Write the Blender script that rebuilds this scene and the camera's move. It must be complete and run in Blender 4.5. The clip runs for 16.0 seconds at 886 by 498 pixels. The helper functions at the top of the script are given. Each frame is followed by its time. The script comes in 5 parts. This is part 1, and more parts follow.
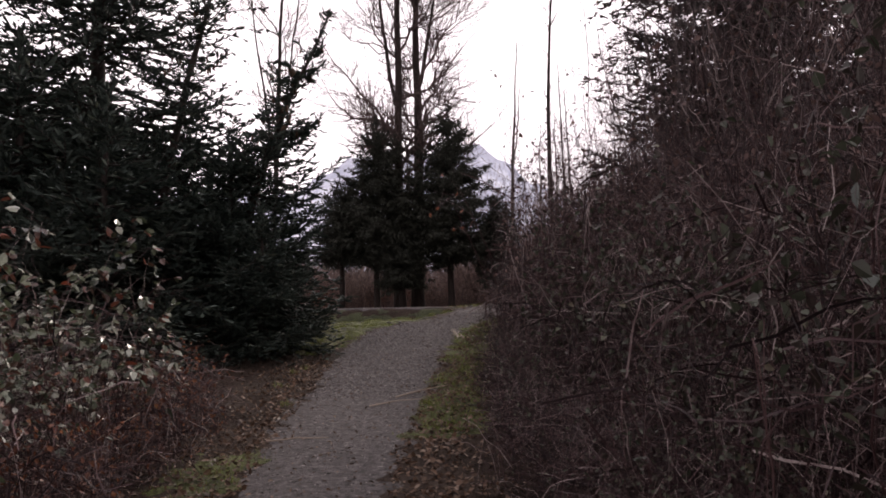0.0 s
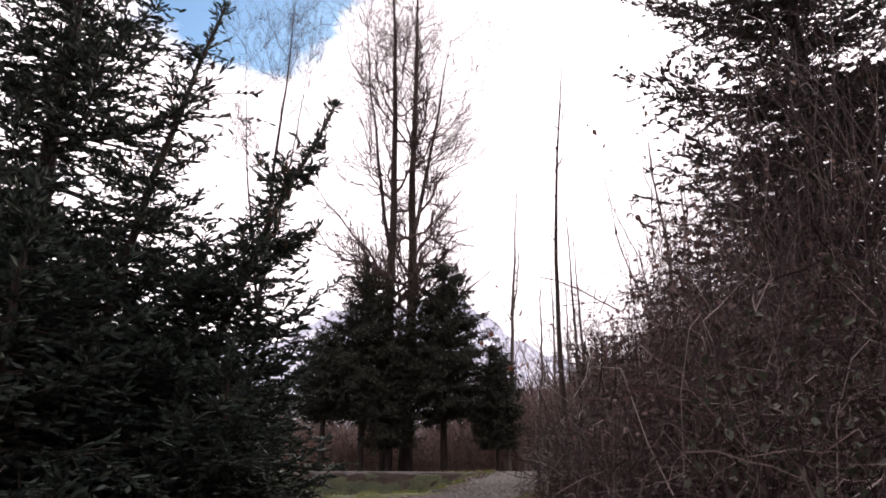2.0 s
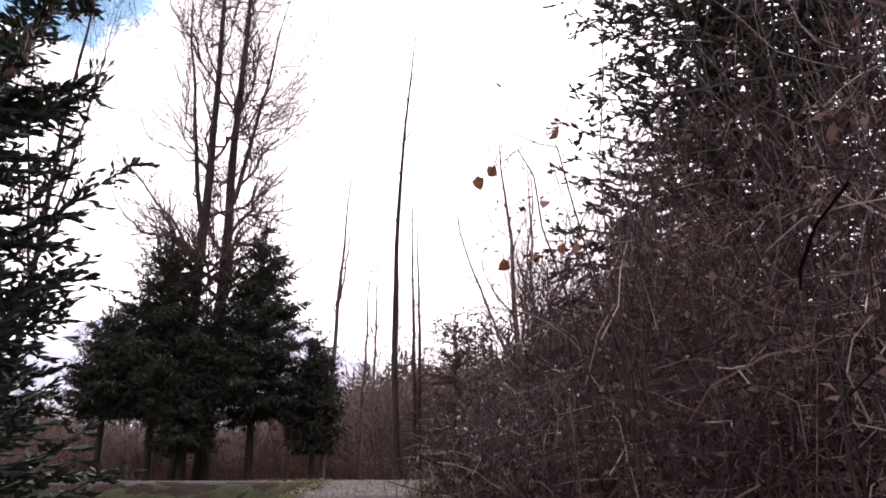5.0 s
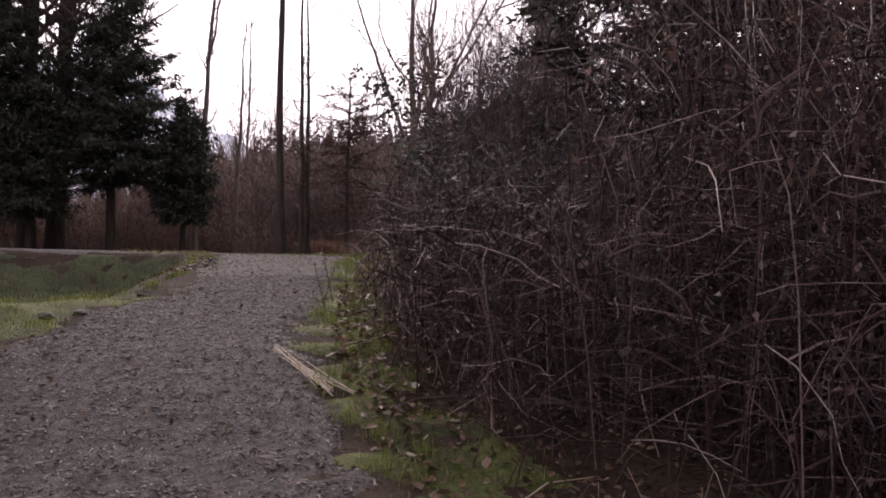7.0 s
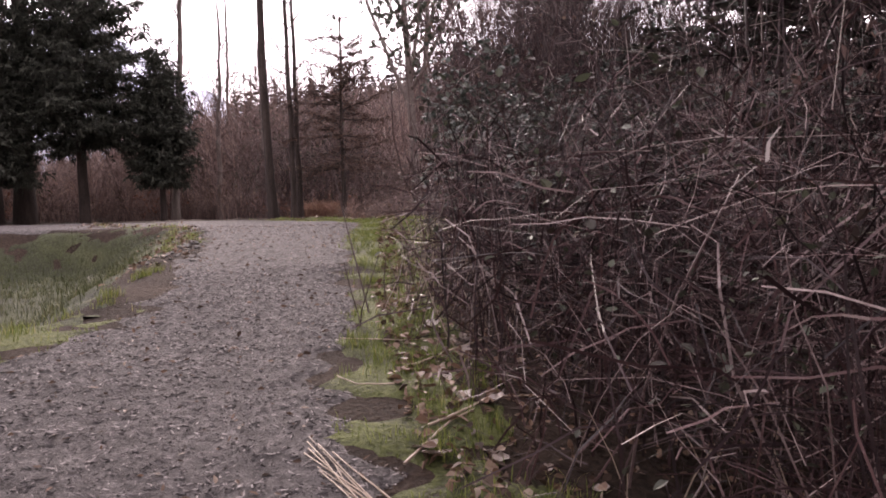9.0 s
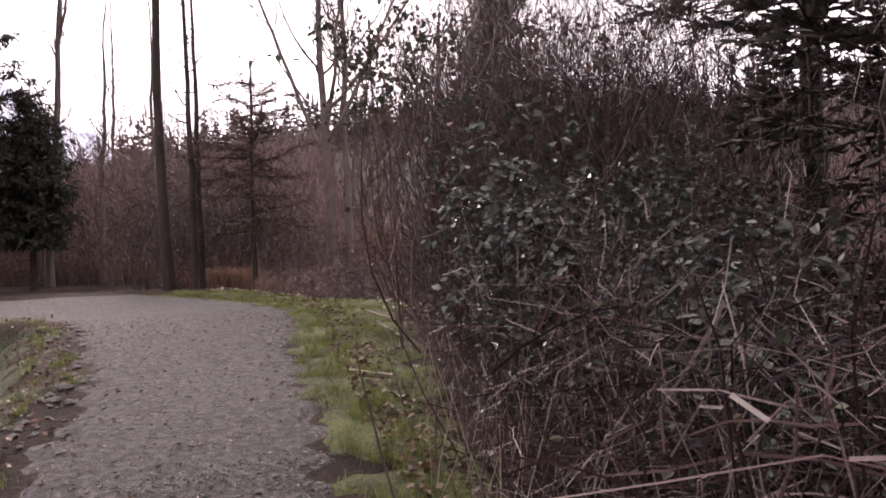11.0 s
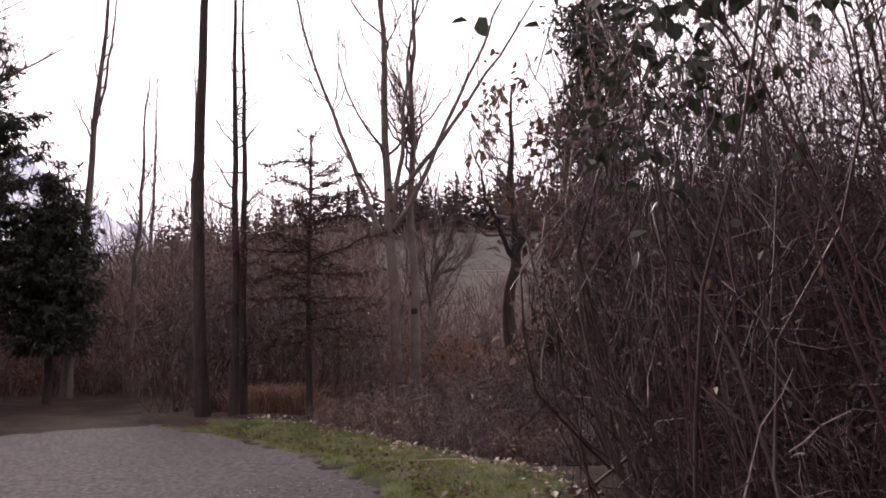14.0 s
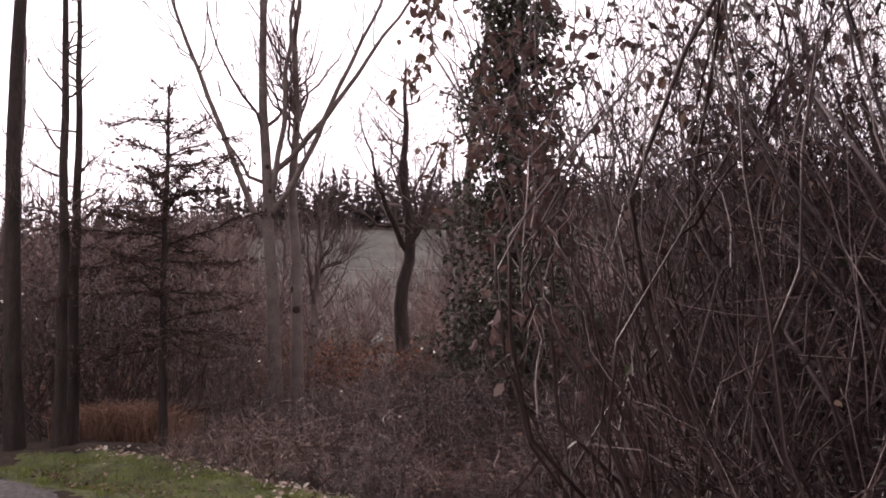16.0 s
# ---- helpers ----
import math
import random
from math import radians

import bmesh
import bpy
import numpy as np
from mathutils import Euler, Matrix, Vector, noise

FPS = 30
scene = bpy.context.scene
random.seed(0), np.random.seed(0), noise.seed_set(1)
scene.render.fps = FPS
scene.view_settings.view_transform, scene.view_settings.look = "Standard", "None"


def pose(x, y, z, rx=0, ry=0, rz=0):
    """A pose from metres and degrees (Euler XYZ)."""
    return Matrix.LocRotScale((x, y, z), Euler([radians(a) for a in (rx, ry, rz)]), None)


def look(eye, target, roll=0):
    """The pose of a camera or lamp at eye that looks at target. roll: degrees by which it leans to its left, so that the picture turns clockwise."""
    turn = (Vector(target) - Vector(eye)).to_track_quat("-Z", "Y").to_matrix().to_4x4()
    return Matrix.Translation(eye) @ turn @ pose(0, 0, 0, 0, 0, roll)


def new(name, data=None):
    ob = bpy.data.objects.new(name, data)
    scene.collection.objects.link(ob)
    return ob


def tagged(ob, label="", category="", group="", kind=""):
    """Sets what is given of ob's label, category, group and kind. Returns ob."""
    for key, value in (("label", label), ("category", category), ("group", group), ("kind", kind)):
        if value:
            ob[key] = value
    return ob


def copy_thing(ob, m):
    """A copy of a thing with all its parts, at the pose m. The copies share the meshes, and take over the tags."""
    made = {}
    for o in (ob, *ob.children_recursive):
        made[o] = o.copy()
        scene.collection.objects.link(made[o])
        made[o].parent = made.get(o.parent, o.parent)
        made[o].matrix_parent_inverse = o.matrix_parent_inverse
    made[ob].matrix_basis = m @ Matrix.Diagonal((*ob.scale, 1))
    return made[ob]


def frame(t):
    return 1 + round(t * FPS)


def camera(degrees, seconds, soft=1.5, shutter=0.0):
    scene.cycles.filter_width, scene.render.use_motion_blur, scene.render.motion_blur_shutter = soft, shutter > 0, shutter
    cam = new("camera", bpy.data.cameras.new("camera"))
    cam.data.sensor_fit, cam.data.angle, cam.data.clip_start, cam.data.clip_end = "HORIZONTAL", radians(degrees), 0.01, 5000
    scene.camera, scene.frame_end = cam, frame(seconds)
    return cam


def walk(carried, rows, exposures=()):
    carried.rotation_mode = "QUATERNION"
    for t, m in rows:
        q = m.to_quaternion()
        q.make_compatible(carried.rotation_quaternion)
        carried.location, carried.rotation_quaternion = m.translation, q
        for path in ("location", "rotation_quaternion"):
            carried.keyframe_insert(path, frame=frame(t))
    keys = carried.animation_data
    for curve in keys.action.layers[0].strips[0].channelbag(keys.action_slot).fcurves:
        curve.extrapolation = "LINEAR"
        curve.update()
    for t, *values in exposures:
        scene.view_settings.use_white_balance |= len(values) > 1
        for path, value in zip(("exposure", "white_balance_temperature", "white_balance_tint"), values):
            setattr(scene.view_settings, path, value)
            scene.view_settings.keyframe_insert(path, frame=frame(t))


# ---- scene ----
cam = camera(62.6, 16.0, soft=1.8)
ROWS = [  # seconds, eye, yaw, pitch, roll
    (0.0, 0.005, 0.004, 1.498, 0.25, 4.06, 0.94),
    (0.5, -0.164, 0.914, 1.507, -2.25, 5.84, -1.13),
    (1.0, -0.390, 1.758, 1.547, -1.84, 7.40, -0.65),
    (1.5, -0.564, 2.592, 1.583, -2.42, 12.41, -2.25),
    (2.0, -0.697, 3.325, 1.652, -1.34, 16.13, -0.37),
    (2.5, -0.728, 4.062, 1.696, -4.07, 18.57, 0.38),
    (3.0, -0.671, 4.819, 1.693, -5.63, 20.02, 0.45),
    (5.5, -1.171, 8.160, 1.611, -20.49, 13.65, -1.00),
    (6.0, -1.219, 8.852, 1.615, -23.83, 8.26, -2.22),
    (6.5, -1.165, 9.479, 1.627, -24.98, 5.02, -2.18),
    (7.0, -1.113, 10.080, 1.648, -26.90, -0.28, -1.84),
    (7.5, -0.966, 10.609, 1.685, -26.49, -3.66, -2.19),
    (8.0, -0.871, 11.167, 1.720, -27.60, -4.94, -0.10),
    (8.5, -0.772, 11.743, 1.762, -29.81, -5.75, -1.11),
    (9.0, -0.682, 12.358, 1.863, -27.93, -4.25, 0.50),
    (11.5, -0.094, 15.735, 2.583, -38.62, 0.46, 0.72),
    (12.0, 0.009, 16.430, 2.706, -40.01, 1.62, 0.93),
    (12.5, 0.173, 17.121, 2.813, -37.87, 1.88, 0.14),
    (13.0, 0.364, 17.842, 2.891, -37.96, 2.30, -0.65),
    (13.5, 0.666, 18.505, 2.945, -36.13, 3.57, -0.94),
    (14.0, 0.936, 19.144, 2.970, -33.40, 6.41, 0.20),
    (14.5, 1.260, 19.740, 2.960, -35.72, 5.57, 0.12),
    (15.0, 1.581, 20.361, 2.962, -35.94, 5.65, 2.26),
    (15.5, 1.949, 21.008, 2.948, -40.05, 7.29, 0.29),
    (16.0, 2.218, 21.716, 3.021, -43.18, 6.28, 0.67),
]
EXPOSURES = [(0.0, 0.05, 6900, 22), (1.5, 0.2, 6850, 22), (2.0, 0.46, 6850, 21), (3.0, 0.6, 6750, 22), (5.5, 0.75, 6750, 22), (6.0, 0.55, 6800, 22), (7.0, 0.42, 6850, 24), (7.5, 0.42, 6900, 26), (8.0, 0.56, 6900, 27), (8.3, 0.58, 6900, 27), (9.0, 1.24, 6900, 27), (11.5, 0.85, 6900, 26), (12.5, 0.67, 6900, 26), (13.0, 0.52, 6850, 26), (14.5, 0.42, 6850, 26), (16.0, 0.62, 6850, 26)]
walk(cam, [(t, pose(x, y, z, 90 + pitch, roll, yaw)) for t, x, y, z, yaw, pitch, roll in ROWS], EXPOSURES)

# ---- light: a bright clouded sky with a low veiled sun ahead and to the right ----
SUN_ELEV, SUN_SIDE = 20.0, 17.7
world = bpy.data.worlds.new("sky")
scene.world = world
world.use_nodes = True
wn, wl = world.node_tree.nodes, world.node_tree.links
wn.clear()
sky = wn.new("ShaderNodeTexSky")
sky.sky_type, sky.sun_disc = "NISHITA", False
sky.sun_elevation, sky.sun_rotation = radians(SUN_ELEV), radians(SUN_SIDE)
sky.ozone_density = 2.5
coord = wn.new("ShaderNodeTexCoord")
cloud_map = wn.new("ShaderNodeMapping")
cloud_map.inputs["Scale"].default_value = (1.0, 1.0, 1.9)
cloud_noise = wn.new("ShaderNodeTexNoise")
cloud_noise.inputs["Scale"].default_value = 5.0
cloud_noise.inputs["Detail"].default_value = 6.0
gap = wn.new("ShaderNodeVectorMath")  # the one blue gap in the clouds, up to the left
gap.operation = "DOT_PRODUCT"
gap.inputs[1].default_value = (-0.225, 0.755, 0.616)
gap_scale = wn.new("ShaderNodeMapRange")
gap_scale.inputs["From Min"].default_value, gap_scale.inputs["From Max"].default_value = 0.969, 0.996
gap_scale.inputs["To Min"].default_value, gap_scale.inputs["To Max"].default_value = 0.0, 0.72
cover = wn.new("ShaderNodeMath")
cover.operation = "SUBTRACT"
cloud_ramp = wn.new("ShaderNodeValToRGB")
cloud_ramp.color_ramp.elements[0].position, cloud_ramp.color_ramp.elements[1].position = 0.02, 0.15
cloud_mix = wn.new("ShaderNodeMix")
cloud_mix.data_type = "RGBA"
cloud_mix.inputs["B"].default_value = (11.5, 11.2, 11.6, 1)
background = wn.new("ShaderNodeBackground")
background.inputs["Strength"].default_value = 0.1
world_out = wn.new("ShaderNodeOutputWorld")
wl.new(coord.outputs["Generated"], cloud_map.inputs["Vector"])
wl.new(cloud_map.outputs["Vector"], cloud_noise.inputs["Vector"])
wl.new(coord.outputs["Generated"], gap.inputs[0])
wl.new(gap.outputs["Value"], gap_scale.inputs["Value"])
wl.new(cloud_noise.outputs["Fac"], cover.inputs[0])
wl.new(gap_scale.outputs["Result"], cover.inputs[1])
wl.new(cover.outputs["Value"], cloud_ramp.inputs["Fac"])
wl.new(cloud_ramp.outputs["Color"], cloud_mix.inputs["Factor"])
sky_gain = wn.new("ShaderNodeVectorMath")
sky_gain.operation = "MULTIPLY"
sky_gain.inputs[1].default_value = (0.8, 1.1, 1.15)
wl.new(sky.outputs["Color"], sky_gain.inputs[0])
wl.new(sky_gain.outputs["Vector"], cloud_mix.inputs["A"])
# the cloud veil is brightest round the sun and fades to the far side of the sky
sunward = wn.new("ShaderNodeVectorMath")
sunward.operation = "DOT_PRODUCT"
sunward.inputs[1].default_value = (math.sin(radians(SUN_SIDE)) * math.cos(radians(SUN_ELEV)), math.cos(radians(SUN_SIDE)) * math.cos(radians(SUN_ELEV)), math.sin(radians(SUN_ELEV)))
glow = wn.new("ShaderNodeMapRange")
glow.inputs["From Min"].default_value, glow.inputs["From Max"].default_value = -1.0, 1.0
glow.inputs["To Min"].default_value, glow.inputs["To Max"].default_value = 0.34, 1.4
veil = wn.new("ShaderNodeVectorMath")
veil.operation = "SCALE"
wl.new(coord.outputs["Generated"], sunward.inputs[0])
wl.new(sunward.outputs["Value"], glow.inputs["Value"])
wl.new(glow.outputs["Result"], veil.inputs["Scale"])
wl.new(cloud_mix.outputs["Result"], veil.inputs[0])
wl.new(veil.outputs["Vector"], background.inputs["Color"])
wl.new(background.outputs["Background"], world_out.inputs["Surface"])

sun = new("sun", bpy.data.lights.new("sun", "SUN"))
sun.data.energy, sun.data.angle, sun.data.color = 2.3, radians(10), (1.0, 0.93, 0.84)
sun_way = Vector((math.sin(radians(SUN_SIDE)) * math.cos(radians(SUN_ELEV)), math.cos(radians(SUN_SIDE)) * math.cos(radians(SUN_ELEV)), math.sin(radians(SUN_ELEV))))
sun.matrix_world = look(sun_way * 60, (0, 0, 0))

# ---- materials ----
def material(name, ramp, scale=3.0, fine=40.0, rough=0.85, bump=0.3, bump_size=0.01, vary="none", see_through=0.0, stretch=(1, 1, 1), spec=0.3, wet=0.0):
    """A two-scale surface: ramp is a list of (position, colour). vary: 'island', 'object' or 'none' adds a random shift piece by piece."""
    m = bpy.data.materials.new(name)
    m.use_nodes = True
    n, l = m.node_tree.nodes, m.node_tree.links
    bsdf = n["Principled BSDF"]
    tc, mp = n.new("ShaderNodeTexCoord"), n.new("ShaderNodeMapping")
    mp.inputs["Scale"].default_value = stretch
    l.new(tc.outputs["Object"], mp.inputs["Vector"])
    big, small = n.new("ShaderNodeTexNoise"), n.new("ShaderNodeTexNoise")
    big.inputs["Scale"].default_value, small.inputs["Scale"].default_value = scale, fine
    big.inputs["Detail"].default_value, small.inputs["Detail"].default_value = 4, 5
    small.inputs["Roughness"].default_value = 0.65
    for t in (big, small):
        l.new(mp.outputs["Vector"], t.inputs["Vector"])
    mixed = n.new("ShaderNodeMath")
    mixed.operation = "MULTIPLY_ADD"
    mixed.inputs[1].default_value = 0.5
    half = n.new("ShaderNodeMath")
    half.operation = "MULTIPLY"
    half.inputs[1].default_value = 0.5
    l.new(big.outputs["Fac"], half.inputs[0])
    l.new(small.outputs["Fac"], mixed.inputs[0])
    l.new(half.outputs[0], mixed.inputs[2])
    value = mixed.outputs[0]
    if vary != "none":
        if vary == "island":
            rnd = n.new("ShaderNodeNewGeometry").outputs["Random Per Island"]
        else:
            rnd = n.new("ShaderNodeObjectInfo").outputs["Random"]
        shift = n.new("ShaderNodeMath")
        shift.operation = "MULTIPLY_ADD"
        shift.inputs[1].default_value = 0.8 if vary == "island" else 0.25
        l.new(rnd, shift.inputs[0])
        centre = n.new("ShaderNodeMath")
        centre.operation = "MULTIPLY_ADD"
        centre.inputs[1].default_value, centre.inputs[2].default_value = (0.4, -0.1) if vary == "island" else (1.0, -0.125)
        l.new(value, centre.inputs[0])
        l.new(centre.outputs[0], shift.inputs[2])
        value = shift.outputs[0]
    cr = n.new("ShaderNodeValToRGB")
    els = cr.color_ramp.elements
    while len(els) < len(ramp):
        els.new(0.5)
    for e, (p, c) in zip(els, ramp):
        e.position, e.color = p, (*c, 1)
    l.new(value, cr.inputs["Fac"])
    l.new(cr.outputs["Color"], bsdf.inputs["Base Color"])
    bsdf.inputs["Roughness"].default_value = rough
    bsdf.inputs["Specular IOR Level"].default_value = spec
    if wet:
        rr = n.new("ShaderNodeMapRange")
        rr.inputs["From Min"].default_value, rr.inputs["From Max"].default_value = 0.35, 0.65
        rr.inputs["To Min"].default_value, rr.inputs["To Max"].default_value = rough - wet, rough
        l.new(big.outputs["Fac"], rr.inputs["Value"])
        l.new(rr.outputs["Result"], bsdf.inputs["Roughness"])
    if bump:
        b = n.new("ShaderNodeBump")
        b.inputs["Strength"].default_value, b.inputs["Distance"].default_value = bump, bump_size
        l.new(small.outputs["Fac"], b.inputs["Height"])
        l.new(b.outputs["Normal"], bsdf.inputs["Normal"])
    if see_through:
        tl, mx = n.new("ShaderNodeBsdfTranslucent"), n.new("ShaderNodeMixShader")
        mx.inputs["Fac"].default_value = see_through
        l.new(cr.outputs["Color"], tl.inputs["Color"])
        l.new(bsdf.outputs["BSDF"], mx.inputs[1])
        l.new(tl.outputs["BSDF"], mx.inputs[2])
        l.new(mx.outputs["Shader"], n["Material Output"].inputs["Surface"])
    return m


SOIL = material("leafy_soil", [(0.3, (0.012, 0.009, 0.008)), (0.45, (0.027, 0.019, 0.015)), (0.55, (0.045, 0.032, 0.025)), (0.7, (0.085, 0.064, 0.052))], 0.9, 26, 0.95, 1.0, 0.04, spec=0.1)
TURF = material("turf", [(0.36, (0.022, 0.02, 0.011)), (0.44, (0.045, 0.05, 0.017)), (0.54, (0.085, 0.1, 0.03)), (0.66, (0.135, 0.145, 0.055))], 2.6, 30, 0.9, 1.0, 0.05)
ROUGH_TURF = material("rough_turf", [(0.36, (0.016, 0.017, 0.01)), (0.48, (0.034, 0.04, 0.018)), (0.58, (0.056, 0.064, 0.028)), (0.7, (0.09, 0.085, 0.052))], 1.3, 24, 0.9, 1.0, 0.05)
GRAVEL = material("gravel_path", [(0.36, (0.034, 0.031, 0.031)), (0.46, (0.064, 0.058, 0.058)), (0.54, (0.098, 0.09, 0.089)), (0.66, (0.19, 0.175, 0.172))], 17, 90, 0.95, 0.9, 0.014, wet=0.08, spec=0.12)
CHIP = material("stone_chip", [(0.1, (0.02, 0.018, 0.019)), (0.4, (0.075, 0.068, 0.068)), (0.68, (0.19, 0.17, 0.165)), (0.88, (0.36, 0.33, 0.32)), (0.97, (0.55, 0.5, 0.47))], 8, 60, 0.8, 0.2, 0.003, vary="island", spec=0.2)
GRASS = material("grass_blade", [(0.1, (0.055, 0.075, 0.016)), (0.5, (0.125, 0.16, 0.037)), (0.8, (0.2, 0.225, 0.06)), (0.95, (0.3, 0.25, 0.13))], 1.0, 20, 0.55, 0, vary="island", see_through=0.45)
DULL_GRASS = material("dull_grass", [(0.1, (0.03, 0.037, 0.015)), (0.5, (0.056, 0.068, 0.026)), (0.85, (0.09, 0.095, 0.042)), (0.96, (0.13, 0.11, 0.065))], 1.0, 20, 0.6, 0, vary="island", see_through=0.3)
DRY_GRASS = material("dry_grass", [(0.1, (0.11, 0.06, 0.045)), (0.5, (0.22, 0.125, 0.09)), (0.9, (0.33, 0.21, 0.155))], 1.0, 20, 0.7, 0, vary="island", see_through=0.3)
DEAD_LEAF = material("dead_leaf", [(0.1, (0.035, 0.022, 0.016)), (0.5, (0.10, 0.06, 0.04)), (0.8, (0.19, 0.12, 0.085)), (0.95, (0.33, 0.27, 0.22))], 4, 60, 0.6, 0.3, 0.004, vary="island", see_through=0.2)
# palest stops of these three: bleached dead pieces, and highlights given as colour
CANE = material("bramble_cane", [(0.1, (0.014, 0.007, 0.008)), (0.42, (0.042, 0.019, 0.021)), (0.66, (0.09, 0.048, 0.048)), (0.78, (0.25, 0.195, 0.19)), (0.92, (0.5, 0.43, 0.41))], 5, 50, 0.55, 0.3, 0.003, vary="island")
TWIG = material("thin_twig", [(0.1, (0.012, 0.006, 0.008)), (0.5, (0.036, 0.016, 0.018)), (0.73, (0.085, 0.046, 0.046)), (0.85, (0.24, 0.185, 0.18)), (0.94, (0.44, 0.37, 0.35))], 5, 50, 0.65, 0, vary="island")
SHRUB_STEM = material("shrub_stem", [(0.1, (0.025, 0.015, 0.015)), (0.5, (0.055, 0.035, 0.034)), (0.8, (0.095, 0.063, 0.06)), (0.93, (0.2, 0.15, 0.14)), (0.98, (0.36, 0.3, 0.28))], 4, 40, 0.5, 0.3, 0.003, vary="island", spec=0.4)
PALE_LEAF = material("pale_dead_leaf", [(0.1, (0.09, 0.06, 0.05)), (0.35, (0.20, 0.15, 0.13)), (0.6, (0.42, 0.37, 0.34)), (0.9, (0.58, 0.54, 0.52))], 9, 70, 0.5, 0.4, 0.004, vary="object", see_through=0.15)
BRUSH_TWIG = material("brush_twig", [(0.1, (0.075, 0.052, 0.047)), (0.5, (0.15, 0.103, 0.093)), (0.8, (0.24, 0.17, 0.15)), (0.95, (0.38, 0.29, 0.26))], 2, 20, 0.8, 0, vary="island")
# twig brown made paler than bark, haze over the slope painted in
HAZED_TWIG = material("hazed_twig", [(0.1, (0.12, 0.095, 0.09)), (0.5, (0.19, 0.15, 0.14)), (0.9, (0.27, 0.215, 0.2))], 0.2, 2, 0.9, 0, vary="island")
STRAW = material("dry_stalk", [(0.1, (0.13, 0.08, 0.06)), (0.5, (0.30, 0.23, 0.18)), (0.9, (0.52, 0.46, 0.38))], 5, 50, 0.6, 0.2, 0.003, vary="island")
LEAF = material("bramble_leaf", [(0.08, (0.036, 0.02, 0.017)), (0.35, (0.03, 0.025, 0.018)), (0.6, (0.042, 0.05, 0.032)), (0.85, (0.08, 0.09, 0.06)), (0.97, (0.2, 0.15, 0.11))], 6, 60, 0.5, 0.2, 0.003, vary="island", see_through=0.22, spec=0.4)
# the pale stops are leaf undersides, plus sky glints put into the colour
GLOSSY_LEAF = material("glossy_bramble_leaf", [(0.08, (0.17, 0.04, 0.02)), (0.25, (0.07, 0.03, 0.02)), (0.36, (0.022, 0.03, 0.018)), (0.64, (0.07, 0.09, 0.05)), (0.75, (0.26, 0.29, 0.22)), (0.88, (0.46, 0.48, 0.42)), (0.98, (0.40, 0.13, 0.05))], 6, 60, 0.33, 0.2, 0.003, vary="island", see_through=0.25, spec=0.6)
IVY = material("evergreen_leaf", [(0.06, (0.05, 0.022, 0.018)), (0.14, (0.03, 0.038, 0.032)), (0.5, (0.05, 0.063, 0.053)), (0.82, (0.1, 0.113, 0.096)), (0.97, (0.22, 0.22, 0.18))], 6, 60, 0.4, 0.2, 0.003, vary="island", see_through=0.18, spec=0.6)
WITHERED = material("withered_leaf", [(0.1, (0.04, 0.022, 0.02)), (0.5, (0.1, 0.06, 0.053)), (0.8, (0.17, 0.11, 0.1)), (0.96, (0.3, 0.24, 0.22))], 6, 60, 0.6, 0.2, 0.003, vary="island", see_through=0.3)
RUST_LEAF = material("russet_leaf", [(0.1, (0.05, 0.02, 0.015)), (0.5, (0.13, 0.05, 0.03)), (0.85, (0.24, 0.10, 0.05)), (0.97, (0.30, 0.20, 0.10))], 6, 60, 0.5, 0.2, 0.003, vary="island", see_through=0.3)
NEEDLE = material("spruce_needle", [(0.1, (0.02, 0.03, 0.026)), (0.5, (0.042, 0.06, 0.052)), (0.85, (0.08, 0.105, 0.085)), (0.97, (0.12, 0.135, 0.085))], 1.2, 30, 0.6, 0, vary="island", see_through=0.15)
FIR_NEEDLE = material("fir_needle", [(0.1, (0.026, 0.025, 0.022)), (0.5, (0.05, 0.049, 0.042)), (0.85, (0.085, 0.079, 0.064)), (0.97, (0.13, 0.09, 0.07))], 1.2, 30, 0.6, 0, vary="island", see_through=0.15)
RUSSET_NEEDLE = material("russet_needle", [(0.1, (0.05, 0.032, 0.026)), (0.5, (0.105, 0.065, 0.053)), (0.85, (0.165, 0.105, 0.085)), (0.97, (0.23, 0.15, 0.11))], 1.2, 30, 0.7, 0, vary="island", see_through=0.2)
# conifer green lightened to grey: distance haze put into the colour
HAZED_LEAF = material("hazed_conifer", [(0.1, (0.055, 0.053, 0.05)), (0.5, (0.09, 0.086, 0.082)), (0.85, (0.13, 0.122, 0.116))], 0.1, 1.0, 0.9, 0, vary="island")
CEDAR_LEAF = material("cedar_spray", [(0.1, (0.024, 0.027, 0.021)), (0.5, (0.042, 0.047, 0.037)), (0.85, (0.07, 0.073, 0.057))], 0.8, 12, 0.75, 0, vary="island", see_through=0.12)
CONE = material("spruce_cone", [(0.3, (0.025, 0.014, 0.01)), (0.5, (0.07, 0.04, 0.026)), (0.7, (0.13, 0.08, 0.05))], 20, 90, 0.7, 0.6, 0.006)
BARK = material("grey_bark", [(0.3, (0.05, 0.04, 0.035)), (0.5, (0.13, 0.105, 0.095)), (0.7, (0.22, 0.19, 0.175))], 2.0, 14, 0.9, 0.8, 0.02, stretch=(3, 3, 0.6))
DARK_BARK = material("dark_bark", [(0.3, (0.014, 0.011, 0.0095)), (0.5, (0.038, 0.028, 0.025)), (0.7, (0.075, 0.057, 0.049))], 2.0, 14, 0.9, 0.8, 0.02, stretch=(3, 3, 0.6))
PALE_BARK = material("alder_bark", [(0.28, (0.055, 0.042, 0.038)), (0.48, (0.14, 0.112, 0.102)), (0.7, (0.23, 0.195, 0.18))], 1.6, 18, 0.85, 0.5, 0.01, stretch=(1.5, 1.5, 1.5))
